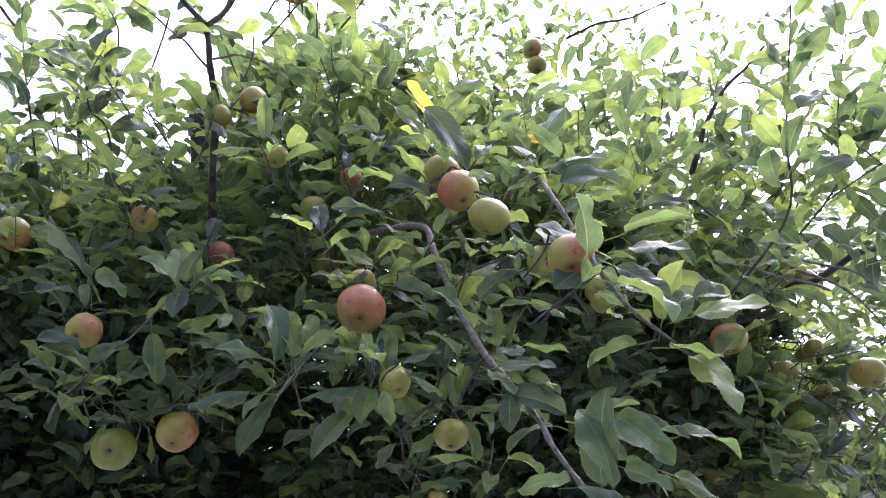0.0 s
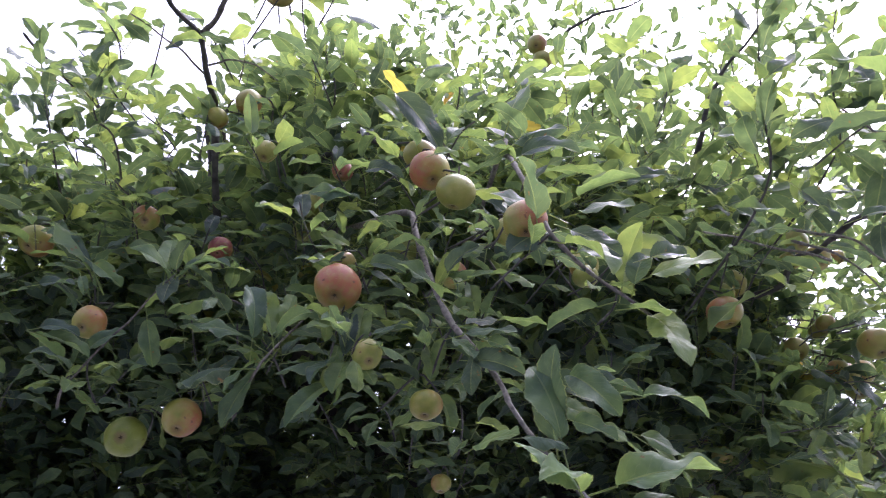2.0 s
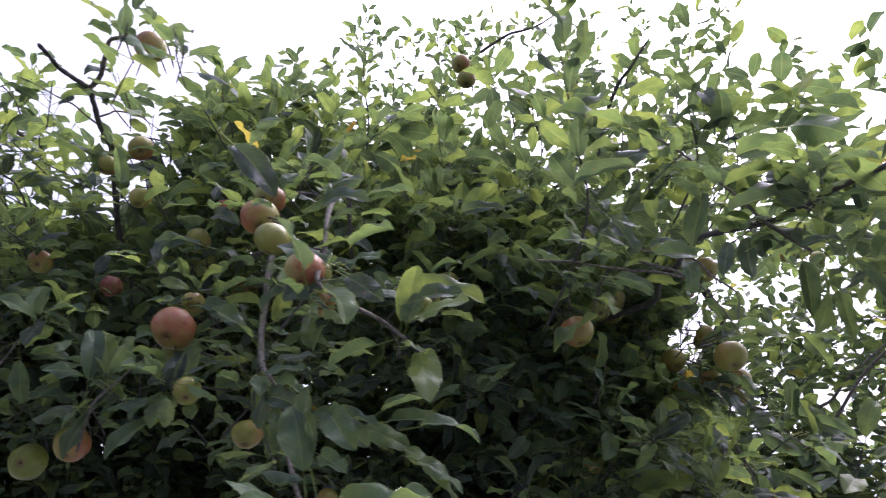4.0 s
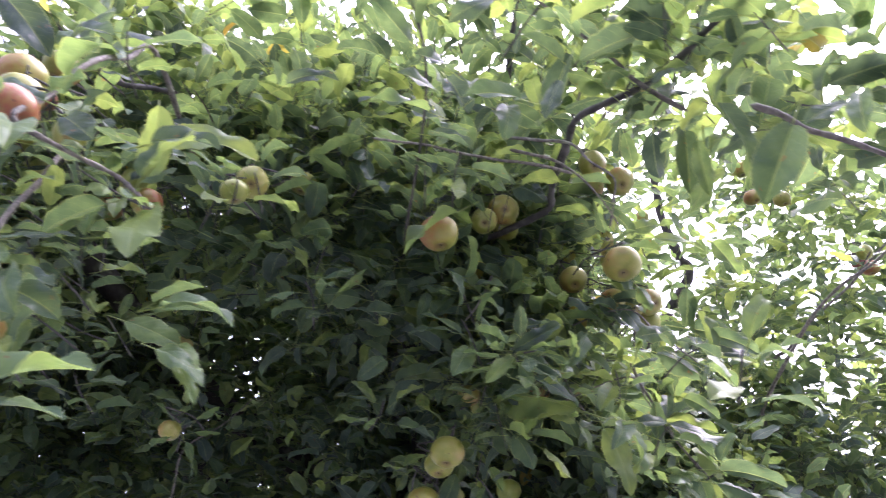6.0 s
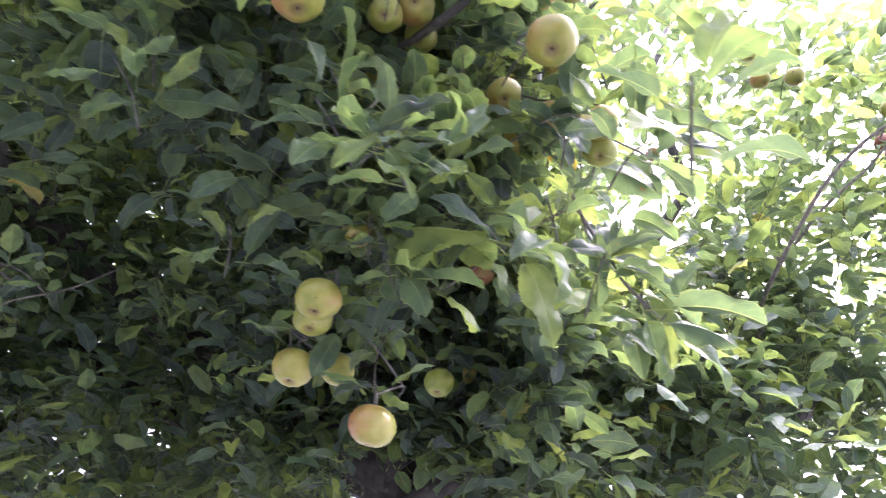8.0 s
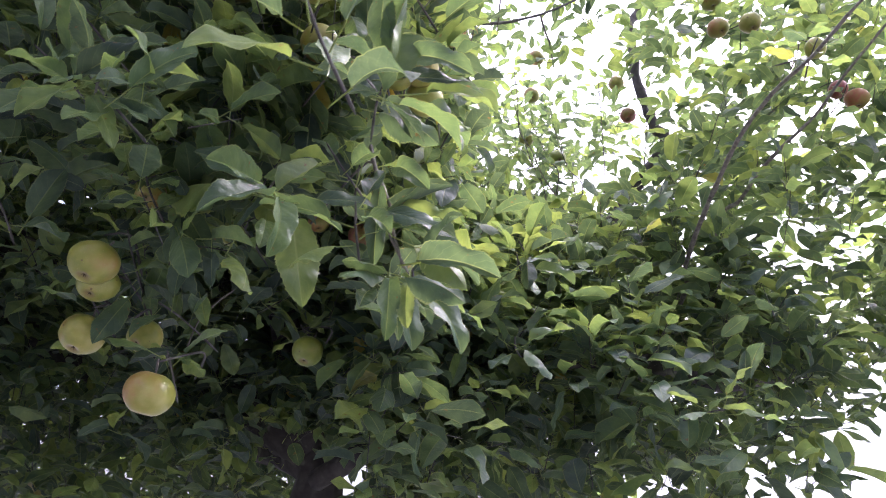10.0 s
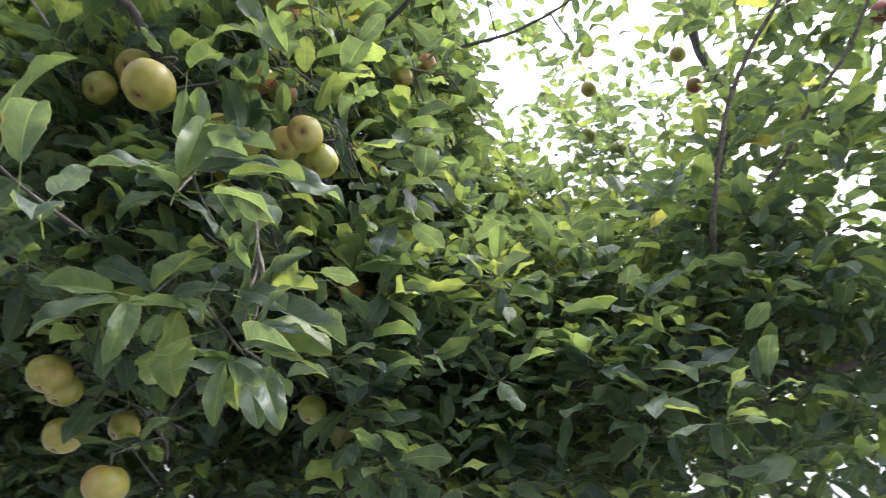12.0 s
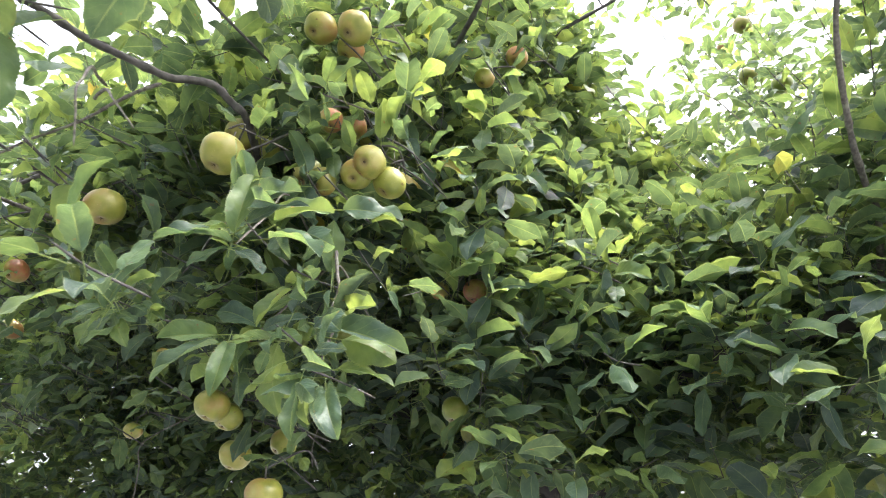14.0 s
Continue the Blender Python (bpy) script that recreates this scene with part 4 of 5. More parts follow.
leaf((1.158, 0.930, 1.905), (1.208, 0.938, 1.882), (0.37, -0.45, 0.25), 0.60)
leaf((1.135, 0.911, 1.903), (1.131, 0.876, 1.871), (0.39, -0.43, 0.25), 0.60)
leaf((1.178, 0.922, 1.972), (1.245, 0.958, 1.941), (0.36, -0.44, 0.21), 0.55)
leaf((1.137, 0.759, 2.058), (1.095, 0.682, 2.042), (0.41, -0.36, 0.14), 0.35)
leaf((1.132, 0.758, 2.051), (1.111, 0.722, 2.017), (0.41, -0.36, 0.15), 0.30)
leaf((1.142, 0.757, 2.068), (1.142, 0.770, 2.158), (0.40, -0.36, 0.14), 0.45)
leaf((1.154, 0.763, 2.079), (1.238, 0.789, 2.092), (0.40, -0.36, 0.13), 0.33)
leaf((1.179, 0.786, 2.083), (1.257, 0.812, 2.085), (0.38, -0.38, 0.13), 0.45)
leaf((1.171, 0.906, 2.162), (1.229, 0.972, 2.154), (0.34, -0.40, 0.11), 0.50)
leaf((1.139, 0.768, 2.049), (1.184, 0.778, 2.010), (0.41, -0.36, 0.15), 0.50)
leaf((0.901, 0.741, 2.014), (0.944, 0.760, 2.082), (0.48, -0.30, 0.21), 0.30)
leaf((0.898, 0.734, 2.016), (0.890, 0.704, 1.992), (0.49, -0.29, 0.20), 0.50)
leaf((0.910, 0.746, 2.027), (0.896, 0.702, 2.056), (0.48, -0.30, 0.20), 0.40)
leaf((1.023, 0.843, 1.972), (0.979, 0.782, 1.911), (0.44, -0.37, 0.22), 0.35)
leaf((1.008, 0.849, 1.989), (0.974, 0.782, 1.969), (0.44, -0.37, 0.21), 0.45)
leaf((1.031, 0.852, 1.973), (1.039, 0.830, 1.895), (0.43, -0.38, 0.22), 0.40)
leaf((1.066, 0.880, 1.993), (1.128, 0.904, 2.008), (0.41, -0.39, 0.21), 0.40)
leaf((1.029, 0.474, 2.241), (1.012, 0.517, 2.158), (0.45, -0.16, 0.04), 0.50)
leaf((1.127, 0.408, 2.142), (1.119, 0.385, 2.113), (0.47, -0.14, 0.05), 0.50)
leaf((1.067, 0.517, 2.266), (1.056, 0.479, 2.222), (0.43, -0.19, 0.03), 0.50)
leaf((1.114, 0.638, 2.325), (1.153, 0.627, 2.346), (0.38, -0.25, 0.01), 0.50)
leaf((1.127, 0.794, 2.378), (1.160, 0.819, 2.306), (0.34, -0.31, 0.02), 0.40)
leaf((1.105, 0.912, 2.415), (1.171, 0.917, 2.440), (0.32, -0.34, 0.03), 0.50)
leaf((1.264, 1.508, 2.277), (1.291, 1.536, 2.358), (0.19, -0.51, 0.16), 0.40)
leaf((1.295, 1.525, 2.264), (1.353, 1.541, 2.271), (0.18, -0.52, 0.16), 0.40)
leaf((1.311, 1.588, 2.116), (1.427, 1.595, 2.125), (0.18, -0.55, 0.22), 0.35)
leaf((1.289, 1.580, 2.117), (1.443, 1.594, 2.070), (0.18, -0.54, 0.22), 0.25)
leaf((1.263, 1.567, 2.129), (1.253, 1.533, 2.048), (0.19, -0.54, 0.22), 0.45)
leaf((1.190, 1.563, 2.051), (1.124, 1.520, 2.018), (0.22, -0.54, 0.25), 0.40)
leaf((1.332, 1.615, 2.047), (1.418, 1.611, 2.084), (0.17, -0.56, 0.25), 0.50)
leaf((1.240, 1.592, 2.016), (1.238, 1.553, 1.945), (0.20, -0.55, 0.26), 0.50)
leaf((1.598, 1.845, 2.161), (1.607, 1.819, 2.065), (0.05, -0.57, 0.23), 0.50)
leaf((1.757, 1.668, 2.076), (1.710, 1.649, 2.086), (-0.00, -0.58, 0.24), 0.50)
leaf((1.729, 1.685, 2.009), (1.701, 1.673, 2.053), (0.01, -0.58, 0.27), 0.55)
leaf((1.687, 1.697, 1.943), (1.601, 1.674, 1.951), (0.02, -0.59, 0.29), 0.50)
leaf((0.722, 0.722, 2.263), (0.644, 0.773, 2.199), (-0.37, -0.39, 0.13), 0.45)
leaf((0.067, 0.513, 2.268), (0.103, 0.498, 2.256), (-0.14, -0.44, 0.01), 0.50)
leaf((0.272, 0.785, 2.366), (0.206, 0.762, 2.406), (-0.20, -0.45, 0.06), 0.50)
leaf((0.793, 1.095, 1.935), (0.771, 1.086, 1.866), (-0.00, -0.56, 0.19), 0.50)
leaf((0.852, 1.153, 1.883), (0.800, 1.141, 1.859), (-0.03, -0.57, 0.23), 0.35)
leaf((0.866, 1.154, 1.877), (0.908, 1.137, 1.852), (-0.04, -0.57, 0.23), 0.40)
leaf((0.861, 1.152, 1.885), (0.883, 1.135, 1.865), (-0.04, -0.57, 0.23), 0.50)
leaf((0.721, 1.153, 1.882), (0.692, 1.134, 1.867), (0.04, -0.57, 0.23), 0.50)
leaf((0.967, 1.485, 2.061), (1.003, 1.468, 2.094), (-0.07, -0.56, 0.20), 0.50)
leaf((0.867, 1.154, 1.970), (0.893, 1.137, 1.924), (-0.04, -0.56, 0.19), 0.50)
leaf((0.816, 1.215, 1.956), (0.823, 1.180, 2.006), (-0.01, -0.57, 0.20), 0.50)
leaf((0.846, 1.242, 2.023), (0.866, 1.211, 2.056), (-0.03, -0.56, 0.18), 0.50)
leaf((0.580, 0.220, 2.264), (0.487, 0.240, 2.288), (-0.38, -0.26, 0.02), 0.35)
leaf((0.579, 0.227, 2.259), (0.534, 0.244, 2.259), (-0.38, -0.27, 0.02), 0.30)
leaf((0.602, 0.248, 2.220), (0.531, 0.291, 2.209), (-0.39, -0.28, 0.04), 0.35)
leaf((0.506, 0.228, 2.462), (0.472, 0.209, 2.475), (-0.31, -0.25, -0.05), 0.50)
leaf((0.517, 0.243, 2.446), (0.523, 0.241, 2.510), (-0.31, -0.25, -0.04), 0.50)
leaf((0.535, 0.204, 2.455), (0.537, 0.212, 2.408), (-0.32, -0.23, -0.05), 0.50)
leaf((0.560, 0.298, 2.451), (0.594, 0.277, 2.437), (-0.32, -0.27, -0.03), 0.40)
leaf((1.121, 0.753, 2.190), (1.127, 0.781, 2.130), (-0.17, -0.39, -0.02), 0.50)
leaf((1.157, 0.778, 2.119), (1.225, 0.748, 2.078), (-0.20, -0.42, 0.02), 0.40)
leaf((1.096, 0.802, 2.320), (1.178, 0.773, 2.287), (-0.14, -0.37, -0.05), 0.35)
leaf((1.194, 0.772, 2.308), (1.231, 0.770, 2.237), (-0.19, -0.35, -0.04), 0.45)
leaf((1.209, 0.771, 2.302), (1.260, 0.753, 2.291), (-0.20, -0.35, -0.04), 0.30)
leaf((1.127, 0.833, 2.103), (1.166, 0.828, 2.053), (-0.18, -0.44, 0.04), 0.50)
leaf((1.150, 0.869, 2.042), (1.191, 0.842, 1.998), (-0.19, -0.47, 0.08), 0.45)
leaf((1.137, 0.919, 2.011), (1.225, 0.873, 1.961), (-0.18, -0.49, 0.11), 0.40)
leaf((1.165, 0.945, 1.945), (1.177, 0.932, 1.858), (-0.20, -0.51, 0.15), 0.35)
leaf((1.072, 0.833, 2.231), (1.092, 0.830, 2.183), (-0.13, -0.41, -0.02), 0.50)
leaf((0.836, 0.786, 2.093), (0.897, 0.777, 2.103), (0.02, -0.45, 0.01), 0.30)
leaf((0.834, 0.809, 2.065), (0.905, 0.798, 2.063), (0.03, -0.47, 0.03), 0.30)
leaf((0.765, 0.869, 2.217), (0.719, 0.851, 2.227), (0.07, -0.43, -0.01), 0.40)
leaf((0.821, 0.830, 2.070), (0.779, 0.808, 2.123), (0.04, -0.47, 0.03), 0.40)
leaf((0.841, 0.833, 2.068), (0.918, 0.819, 2.017), (0.02, -0.48, 0.04), 0.30)
rosette((-0.127, 0.687, 2.010), 4, 0.075, True)
rosette((-0.303, 0.805, 2.176), 5, 0.075, True)
rosette((0.126, 0.589, 2.030), 5, 0.075, True)
rosette((0.204, 0.408, 2.077), 4, 0.08, True)
rosette((-0.40, 1.06, 2.09), 8, 0.085, True)
rosette((-0.27, 0.99, 2.10), 8, 0.085, True)
rosette((-0.47, 1.00, 2.05), 6, 0.08, True)
rosette((-0.34, 1.14, 2.12), 8, 0.085)
rosette((-0.42, 1.20, 2.10), 8, 0.085)
rosette((0.753, 0.804, 2.103), 7, 0.082, True)
rosette((0.834, 0.790, 2.055), 7, 0.08, True)
rosette((0.487, 0.854, 2.166), 7, 0.08, True)
rosette((1.345, 1.328, 2.190), 8, 0.085, True)
rosette((0.318, 0.478, 2.046), 3, 0.08, True)
rosette((0.710, 0.640, 2.310), 6, 0.075, True)
rosette((0.933, 0.466, 2.351), 6, 0.08, True)
rosette((0.987, 0.391, 2.337), 6, 0.08, True)
rosette((0.855, 0.760, 2.044), 5, 0.08, True)
rosette((1.112, 0.872, 1.985), 5, 0.075, True)
rosette((1.183, 0.876, 1.917), 3, 0.08, True)
rosette((0.643, 0.975, 2.015), 7, 0.075, True)
rosette((1.138, 0.776, 2.092), 4, 0.08, True)
rosette((1.352, 1.338, 2.219), 7, 0.08, True)
rosette((1.271, 1.411, 2.146), 6, 0.08, True)
rosette((1.354, 1.368, 2.039), 5, 0.08, True)
rosette((1.515, 1.491, 2.123), 7, 0.08)
rosette((1.714, 1.358, 1.947), 6, 0.075)
rosette((-0.420, 0.906, 2.032), 7, 0.075)
rosette((-0.036, 0.700, 2.200), 5, 0.07)
rosette((0.188, 0.673, 2.099), 6, 0.075)
rosette((0.226, 0.782, 2.500), 6, 0.075)
rosette((-0.010, 0.860, 2.620), 6, 0.075)
rosette((-0.300, 0.850, 2.600), 6, 0.075)
rosette((0.550, 0.800, 2.350), 7, 0.075)
rosette((0.400, 0.800, 2.550), 7, 0.075)
rosette((0.750, 0.850, 2.200), 6, 0.075)
rosette((0.050, 0.620, 2.450), 6, 0.075)
rosette((-0.550, 1.000, 2.300), 7, 0.075)
rosette((-0.600, 1.100, 2.050), 7, 0.075)
rosette((0.138, 0.584, 2.422), 6, 0.07)
rosette((0.084, 0.673, 2.497), 6, 0.07)
rosette((0.033, 0.791, 2.454), 6, 0.07)
rosette((0.132, 0.668, 2.246), 6, 0.07)
rosette((0.075, 0.713, 2.295), 5, 0.07)
rosette((0.225, 0.500, 2.318), 5, 0.075)
rosette((-0.455, 0.727, 2.668), 6, 0.07)
rosette((-0.553, 0.747, 2.659), 6, 0.07)
rosette((-0.559, 0.867, 2.610), 7, 0.07)
rosette((-0.301, 0.730, 2.671), 5, 0.065)
rosette((-0.170, 0.808, 2.745), 6, 0.065)
rosette((-0.222, 0.543, 2.575), 6, 0.075)
rosette((-0.494, 0.904, 2.592), 6, 0.07)
rosette((-0.727, 1.007, 2.842), 6, 0.065)
rosette((-0.811, 1.135, 2.818), 5, 0.065)
rosette((-0.369, 0.762, 2.698), 3, 0.07)
rosette((0.930, 0.463, 2.348), 6, 0.075)
rosette((0.866, 0.450, 2.398), 6, 0.075)
rosette((0.794, 0.442, 2.454), 6, 0.075)
rosette((0.751, 0.692, 2.362), 6, 0.075)
rosette((0.656, 0.655, 2.339), 6, 0.075)
rosette((-0.250, 0.620, 2.775), 7, 0.075)
rosette((-0.200, 0.630, 2.740), 5, 0.075)
rosette((-0.290, 0.600, 2.760), 5, 0.07)
rosette((-0.188, 0.415, 2.531), 6, 0.075)
rosette((-0.118, 0.487, 2.579), 6, 0.07)
rosette((0.950, 0.900, 2.500), 5, 0.075)
rosette((0.900, 1.050, 2.200), 6, 0.075)
rosette((1.200, 1.200, 2.350), 6, 0.075)

# a fruiting spur for each fruit, with leaves; leaves before those that hide
for x, y, z, r, bare in HANGING:
    top = Vector((x, y, z + r * 1.3))
    far = y > 1.2 and z > 3.0
    v, f = tube([top, top + Vector((LEAF_RNG.uniform(-0.02, 0.02), 0.02, 0.015)), top + Vector((LEAF_RNG.uniform(-0.05, 0.05), 0.05, LEAF_RNG.uniform(0.0, 0.04))), top + Vector((LEAF_RNG.uniform(-0.06, 0.06), 0.10, LEAF_RNG.uniform(-0.02, 0.05)))], 0.0014, 0.0020, 5)
    mesh_object("fruiting_spur", v, f, BARK, tree)
    rosette(top + Vector((LEAF_RNG.uniform(-0.03, 0.03), 0.03, 0.02)), LEAF_RNG.randint(4, 6), 0.058 if far else 0.07)
    if far:
        rosette(top + Vector((LEAF_RNG.uniform(-0.1, 0.1), 0.1, LEAF_RNG.uniform(-0.05, 0.1))), 6, 0.055)
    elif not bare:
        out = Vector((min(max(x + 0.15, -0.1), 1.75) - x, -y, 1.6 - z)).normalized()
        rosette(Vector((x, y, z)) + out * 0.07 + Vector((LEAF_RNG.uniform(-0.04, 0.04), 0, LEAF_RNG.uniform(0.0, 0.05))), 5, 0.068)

# ---- where leaves leave room ----
FRUIT = np.array(APPLES)


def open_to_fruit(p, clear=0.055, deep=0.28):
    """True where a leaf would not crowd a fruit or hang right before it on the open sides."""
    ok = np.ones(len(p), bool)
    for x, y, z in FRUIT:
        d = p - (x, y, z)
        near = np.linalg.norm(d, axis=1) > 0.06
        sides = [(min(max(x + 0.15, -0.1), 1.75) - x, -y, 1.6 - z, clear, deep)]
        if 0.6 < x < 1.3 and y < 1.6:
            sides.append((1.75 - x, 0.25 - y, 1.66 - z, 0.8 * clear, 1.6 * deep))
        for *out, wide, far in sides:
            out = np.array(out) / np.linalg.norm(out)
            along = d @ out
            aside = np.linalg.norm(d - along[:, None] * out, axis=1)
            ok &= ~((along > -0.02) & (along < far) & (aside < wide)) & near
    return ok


# thin places in the crown where the sky shows through: a line and how wide it is
GAPS = [((0.96, 0.84, 2.26), (1.36, 1.60, 2.72), 0.058), ((1.03, 0.90, 2.36), (1.40, 1.60, 2.80), 0.046)]


def clear_of_gaps(p):
    ok = np.ones(len(p), bool)
    for a, b, wide in GAPS:
        a, b = np.array(a), np.array(b)
        along = np.clip((p - a) @ (b - a) / ((b - a) @ (b - a)), 0, 1)
        ok &= np.linalg.norm(p - a - along[:, None] * (b - a), axis=1) > wide
    return ok


# sprays over the open front of the crown
for _ in range(125):
    x, u, v = LEAF_RNG.uniform(-0.8, 1.15), LEAF_RNG.random(), LEAF_RNG.random()
    z = 1.95 + 0.85 * u ** 0.8
    y = 1.12 - 0.32 * v - 0.25 * (z < 2.3) * v + 0.25 * (z - 2.2)
    if 0.25 < x < 0.8 and z < 2.2:
        continue
    if all((x + 0.1 - ax) ** 2 + (z - az) ** 2 > 0.015 or y > ay for ax, ay, az in APPLES):
        rosette((x, y, z), LEAF_RNG.randint(5, 8), LEAF_RNG.uniform(0.062, 0.082))
spray = np.array(SPRAY)
middle = spray[:, :3] + 0.5 * spray[:, 3:6] * spray[:, 9:10]
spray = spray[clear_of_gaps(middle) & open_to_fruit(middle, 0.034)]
leaf_mass("foliage", FINE, spray[:, :3], spray[:, 3:6], spray[:, 6:9], spray[:, 9], spray[:, 10], FOLIAGE, tree, 7)

# a young shoot low down at the far end
rosette((1.782, 1.411, 2.005), 4, 0.07, True)
leaf((1.782, 1.409, 2.020), (1.784, 1.400, 2.075), (-0.5, -0.8, 0.1), 0.40)
leaf((1.780, 1.408, 2.012), (1.722, 1.392, 2.010), (-0.1, -0.5, 0.9), 0.42)

# ---- upright shoots with their leaves ----
def shoot(base, tip, count, long):
    rng = np.random.default_rng(int(abs(base[0] * 1000) + abs(tip[2] * 100)))
    b, t = np.array(base), np.array(tip)
    bow = rng.normal(0, 0.02, 3)
    at = lambda u: b + (t - b) * u + bow * math.sin(u * 3.1)
    v, f = tube([at(0) + np.array((0.0, 0.30, -0.08)), at(0), at(0.35), at(0.7), at(1.0)], 0.0028, 0.0010, 5)
    mesh_object("shoot", v, f, BARK, tree)
    u = np.linspace(0.12, 1.0, count)
    places = np.array([at(x) for x in u])
    turn = np.arange(count) * 2.4 + rng.uniform(0, 6)
    way = (t - b) / np.linalg.norm(t - b)
    axis = np.stack([np.cos(turn), np.sin(turn), np.full(count, 0.25)], 1) + way * 0.45 + rng.normal(0, 0.2, (count, 3))
    length = long * rng.uniform(0.7, 1.15, count) * (1.1 - 0.35 * u)
    axis /= np.linalg.norm(axis, axis=1, keepdims=True)
    leaf_mass("shoot_foliage", FINE, places + axis * 0.25 * length[:, None], axis, way + rng.normal(0, 0.4, (count, 3)), length, np.full(count, 1.0), FOLIAGE, tree, count)


shoot((0.160, 1.520, 3.300), (0.100, 1.476, 4.080), 26, 0.06)
shoot((0.280, 1.620, 3.300), (0.240, 1.587, 4.000), 26, 0.06)
shoot((0.470, 1.250, 3.000), (0.520, 1.180, 3.550), 12, 0.06)
shoot((0.950, 1.500, 3.200), (1.150, 1.500, 4.200), 30, 0.06)
shoot((1.300, 1.400, 3.200), (1.500, 1.370, 4.250), 30, 0.06)
shoot((0.642, 0.538, 2.347), (0.493, 0.249, 2.604), 26, 0.075)
shoot((0.973, 1.072, 3.030), (0.983, 0.830, 3.346), 22, 0.06)
shoot((0.688, 1.261, 3.197), (0.562, 1.038, 3.561), 24, 0.06)
shoot((0.205, 1.071, 3.000), (0.141, 0.930, 3.258), 20, 0.055)
shoot((0.836, 1.076, 3.127), (0.825, 0.862, 3.424), 22, 0.06)
shoot((0.944, 0.653, 2.610), (0.910, 0.469, 2.921), 22, 0.065)
shoot((-0.535, 0.946, 2.525), (-0.571, 0.829, 2.644), 16, 0.07)
shoot((-0.119, 0.921, 2.776), (-0.160, 0.858, 2.901), 12, 0.06)
shoot((-0.754, 1.164, 2.646), (-0.847, 1.034, 2.903), 18, 0.065)
shoot((1.757, 1.956, 2.453), (1.859, 1.512, 2.776), 24, 0.07)
shoot((1.590, 2.243, 2.990), (1.430, 2.179, 3.280), 14, 0.06)
shoot((1.696, 2.326, 3.008), (1.551, 2.248, 3.327), 14, 0.06)
shoot((1.343, 2.446, 2.987), (1.193, 2.154, 3.370), 16, 0.07)
shoot((1.577, 2.430, 3.019), (1.355, 2.175, 3.515), 15, 0.07)
shoot((1.814, 2.481, 3.093), (1.673, 2.120, 3.709), 13, 0.072)
shoot((1.726, 2.590, 3.125), (1.558, 2.316, 3.513), 12, 0.07)
shoot((1.957, 2.449, 3.104), (1.940, 2.262, 3.521), 10, 0.07)
shoot((0.778, 1.245, 3.161), (0.687, 0.960, 3.559), 26, 0.058)
shoot((0.939, 1.313, 3.297), (0.818, 1.052, 3.694), 24, 0.058)
shoot((1.182, 1.239, 3.180), (1.034, 0.956, 3.636), 24, 0.058)
shoot((1.167, 1.086, 3.008), (1.074, 0.805, 3.434), 24, 0.058)
shoot((0.625, 1.356, 3.287), (0.502, 1.111, 3.659), 24, 0.058)
shoot((1.340, 1.066, 3.020), (1.247, 0.753, 3.471), 24, 0.058)
shoot((0.478, 1.380, 3.326), (0.385, 1.179, 3.649), 20, 0.058)
shoot((1.123, 1.292, 3.337), (1.039, 0.989, 3.744), 22, 0.058)
shoot((0.401, 1.461, 3.418), (0.328, 1.302, 3.701), 16, 0.058)
shoot((0.871, 1.466, 3.495), (0.720, 1.175, 3.911), 22, 0.058)
shoot((1.446, 1.227, 3.275), (1.317, 0.879, 3.757), 22, 0.058)

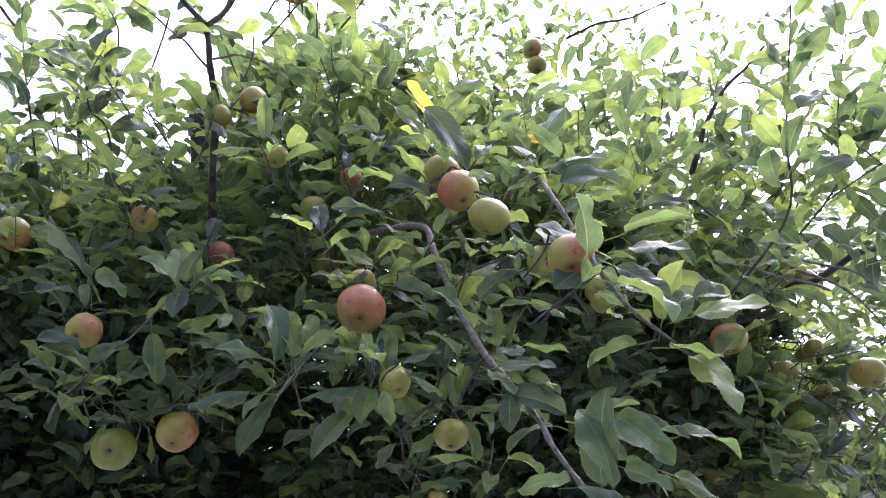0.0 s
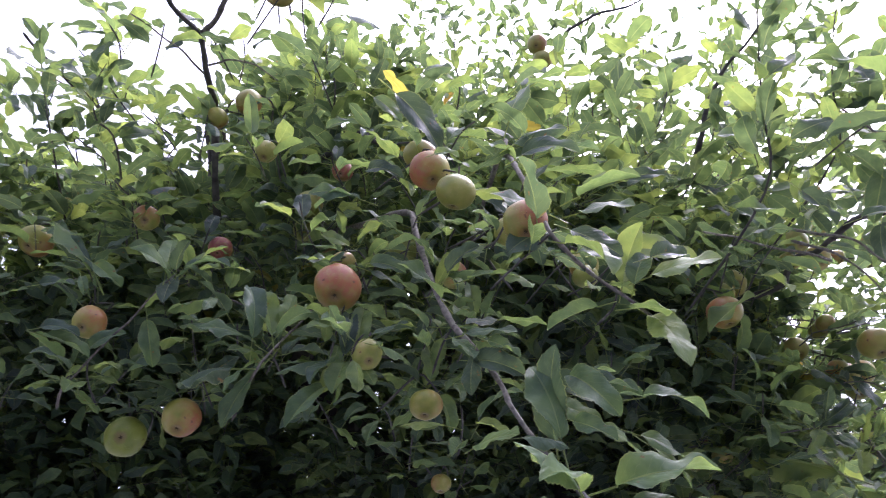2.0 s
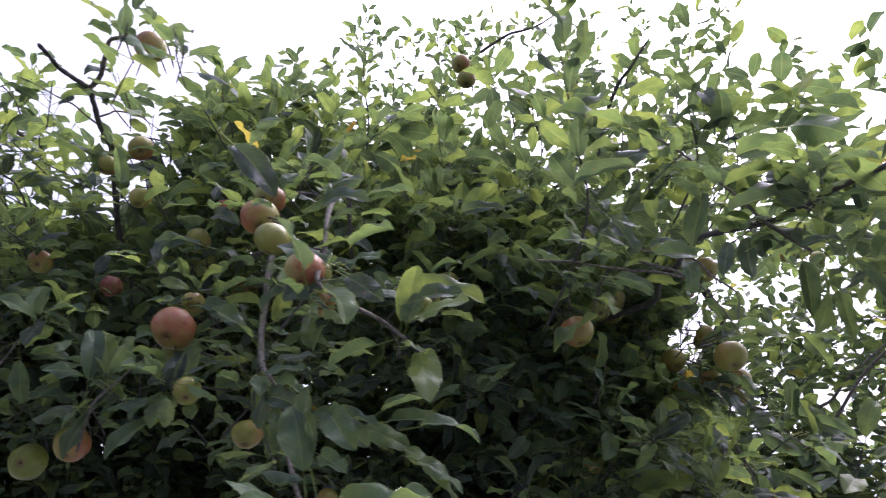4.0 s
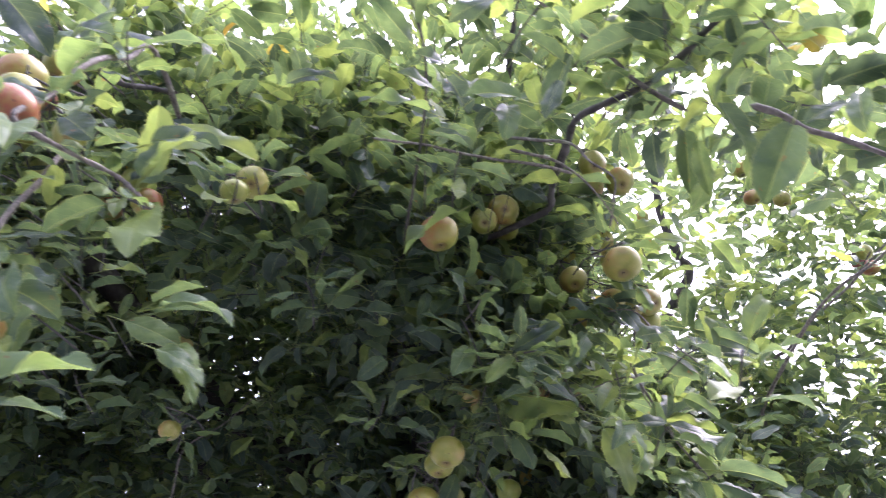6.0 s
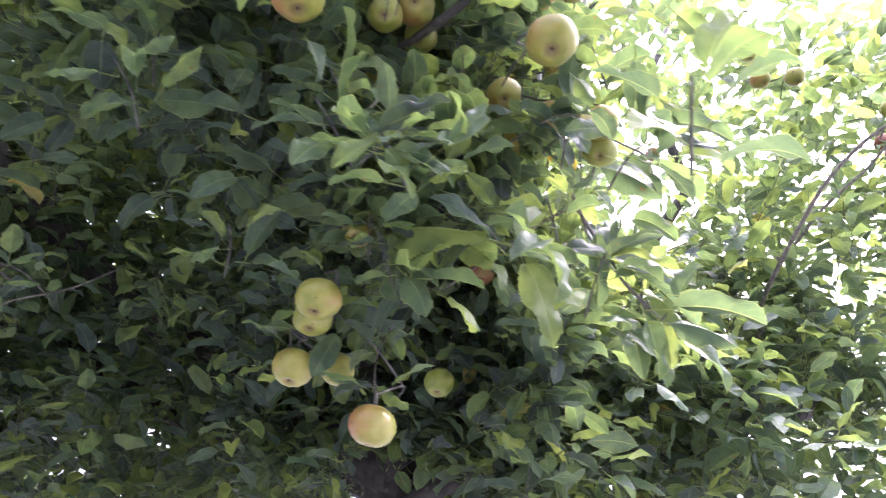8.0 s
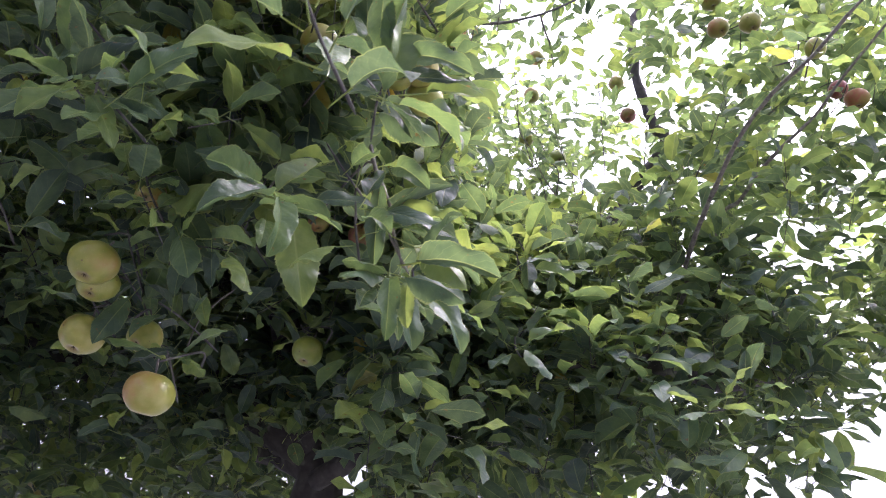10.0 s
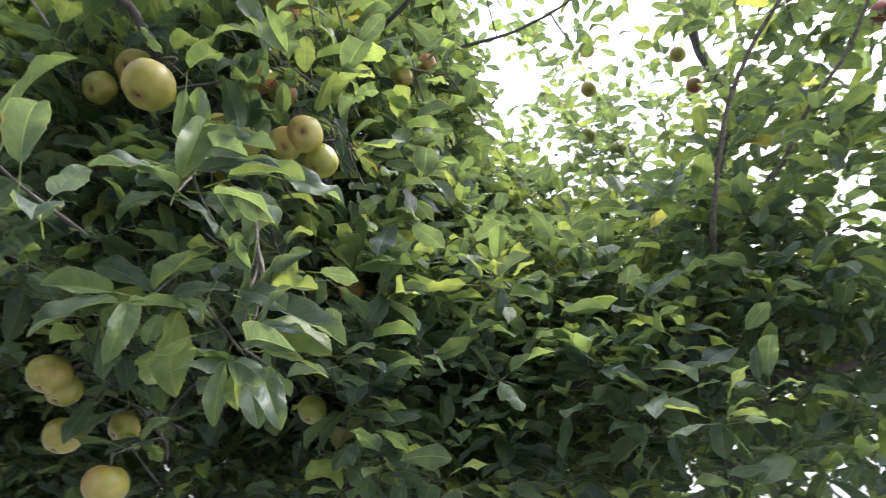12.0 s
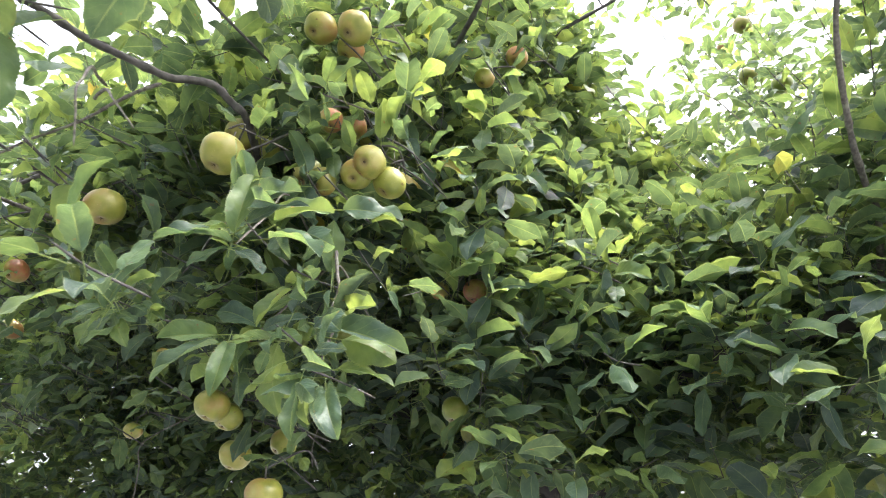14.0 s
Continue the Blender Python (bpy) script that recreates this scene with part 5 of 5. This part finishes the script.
# ---- the mass of the crown ----
def crown(centre, radii, count, long, seed, shell=0.5, fine=False, floor=1.72, each=7, hollow=True):
    """A rounded mass of leafy spurs, denser towards its skin."""
    rng = np.random.default_rng(seed)
    c, r = np.array(centre), np.array(radii)
    way = rng.normal(size=(count, 3))
    way /= np.linalg.norm(way, axis=1, keepdims=True)
    rho = np.where(rng.random(count) < shell, 1 - np.abs(rng.normal(0, 0.10, count)), rng.random(count) ** (1 / 3))
    lump = np.array([noise.noise(Vector(w * 2.3) + Vector((seed, 0, 0))) for w in way])
    at = c + way * r * (rho * (1 + 0.22 * lump))[:, None]
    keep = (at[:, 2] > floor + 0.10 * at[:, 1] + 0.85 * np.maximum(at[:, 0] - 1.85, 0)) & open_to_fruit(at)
    # bare trunk below the fork
    keep &= (np.abs(at[:, 0] - 0.93) > 0.15) | (at[:, 2] > 1.82 + 0.19 * (at[:, 1] - 1.2))
    # the shaded hollow under the overhanging front
    up = at[:, 2] - 1.9
    keep &= (at[:, 1] > 1.72 - up - 0.7 * np.maximum(up - 0.3, 0)) | (at[:, 0] > 1.12) | (not hollow)
    at, way = at[keep], way[keep]
    n = len(at)
    out = way / r
    out /= np.linalg.norm(out, axis=1, keepdims=True)
    spur = out * 0.7 + np.array((0, 0, 0.45)) + rng.normal(0, 0.45, (n, 3))
    spur /= np.linalg.norm(spur, axis=1, keepdims=True)
    right = np.cross(spur, rng.normal(size=(n, 3)))
    right /= np.linalg.norm(right, axis=1, keepdims=True)
    top = np.cross(right, spur)
    bases, axes, normals, sizes = [], [], [], []
    for k in range(each):
        a = k * 2.4 + rng.normal(0, 0.3, n)
        axis = right * np.cos(a)[:, None] + top * np.sin(a)[:, None] + spur * rng.uniform(0.1, 0.9, n)[:, None] 
        axis[:, 2] = 0.6 * axis[:, 2] - rng.uniform(-0.1, 0.5, n)
        axis /= np.linalg.norm(axis, axis=1, keepdims=True)
        size = long * rng.uniform(0.6, 1.2, n)
        bases.append(at - spur * (0.016 * k) + axis * 0.28 * size[:, None])
        axes.append(axis)
        normals.append(np.array((0, 0, 1.0)) + out * 0.25 + rng.normal(0, 0.34, (n, 3)))
        sizes.append(size)
    base, axis, normal, size = (np.concatenate(q) for q in (bases, axes, normals, sizes))
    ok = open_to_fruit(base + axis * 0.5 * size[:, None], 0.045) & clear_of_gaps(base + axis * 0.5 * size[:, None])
    base, axis, normal, size = base[ok], axis[ok], normal[ok], size[ok]
    leaf_mass("foliage", FINE if fine else PLAIN, base, axis, normal, size, rng.uniform(0.85, 1.15, len(base)), FOLIAGE, tree, seed)
    # the spurs' wood
    verts, faces = [], []
    for p, s, w in zip(at, spur, right):
        foot = p - s * 0.07 + np.array((0, 0.015, -0.015))
        k = len(verts)
        o = np.cross(s, w)
        for q, rr in ((p, 0.0009), (foot, 0.0012)):
            verts += [q + w * rr, q + (-0.5 * w + 0.87 * o) * rr, q + (-0.5 * w - 0.87 * o) * rr]
        faces += [(k, k + 1, k + 4, k + 3), (k + 1, k + 2, k + 5, k + 4), (k + 2, k, k + 3, k + 5)]
    tagged(mesh_object("spur_wood", [tuple(v) for v in verts], faces, BARK, tree), kind="stuff")


crown((0.20, 2.10, 2.30), (1.25, 1.25, 1.33), 4600, 0.074, 21, floor=1.5)
crown((0.10, 2.60, 2.20), (1.50, 0.90, 1.20), 2600, 0.080, 30, floor=1.42)
crown((0.85, 1.55, 2.30), (0.45, 0.65, 0.60), 640, 0.076, 22, fine=True, floor=1.65)
crown((0.88, 1.50, 2.90), (0.38, 0.60, 0.60), 190, 0.072, 31, shell=0.2)
crown((1.60, 2.35, 2.10), (0.90, 0.90, 0.70), 1500, 0.078, 23, floor=1.62)
crown((2.28, 2.10, 2.45), (0.62, 0.75, 0.72), 340, 0.080, 24, shell=0.2, floor=1.62)
# the crown carried on out of view, added to shade the lower right
crown((2.95, 1.75, 2.55), (0.50, 0.70, 0.80), 450, 0.080, 44, floor=1.5, hollow=False)
crown((2.25, 1.95, 3.20), (0.50, 0.50, 0.55), 105, 0.078, 32, shell=0.0)
crown((-1.0, 2.00, 2.15), (1.00, 0.90, 0.80), 1300, 0.074, 25, floor=1.5)
crown((0.68, 1.02, 2.46), (0.45, 0.25, 0.22), 70, 0.074, 39, shell=0.0, fine=True, each=6, hollow=False)
crown((0.62, 1.06, 2.46), (0.52, 0.26, 0.32), 150, 0.078, 41, shell=0.3, fine=True, floor=2.10, each=6, hollow=False)
crown((0.92, 0.99, 2.34), (0.22, 0.13, 0.16), 50, 0.076, 43, shell=0.0, fine=True, floor=2.05, each=6, hollow=False)
crown((0.86, 1.06, 2.17), (0.22, 0.16, 0.22), 55, 0.074, 42, shell=0.0, fine=True, floor=1.85, each=6, hollow=False)
crown((-0.95, 1.65, 2.60), (0.50, 0.40, 0.36), 260, 0.074, 40, hollow=False)
crown((-1.75, 1.75, 2.25), (0.75, 0.95, 0.80), 900, 0.076, 38, floor=1.45, hollow=False)
crown((1.33, 1.80, 2.16), (0.40, 0.35, 0.38), 220, 0.075, 26, fine=True, floor=1.7)
crown((1.02, 0.76, 2.72), (0.46, 0.32, 0.32), 44, 0.078, 33, shell=0.0, fine=True, each=6, hollow=False)
crown((0.50, 0.85, 2.62), (0.35, 0.28, 0.28), 24, 0.076, 35, shell=0.0, fine=True, each=6, hollow=False)
crown((1.20, 1.05, 3.05), (0.60, 0.50, 0.45), 28, 0.072, 34, shell=0.0, each=6, hollow=False)
crown((1.55, 2.85, 3.35), (0.60, 0.45, 0.65), 210, 0.070, 27, shell=0.0, each=6)
crown((2.20, 2.05, 3.75), (0.65, 0.50, 0.50), 85, 0.074, 36, shell=0.0, each=6)
crown((1.12, 0.40, 2.34), (0.30, 0.20, 0.14), 24, 0.078, 37, shell=0.0, fine=True, each=6, hollow=False)
crown((0.70, 1.80, 3.60), (1.10, 0.60, 0.60), 290, 0.060, 28, shell=0.0, each=6)
crown((-0.55, 1.25, 2.80), (0.70, 0.40, 0.40), 80, 0.070, 29, shell=0.0, fine=True, each=6, hollow=False)
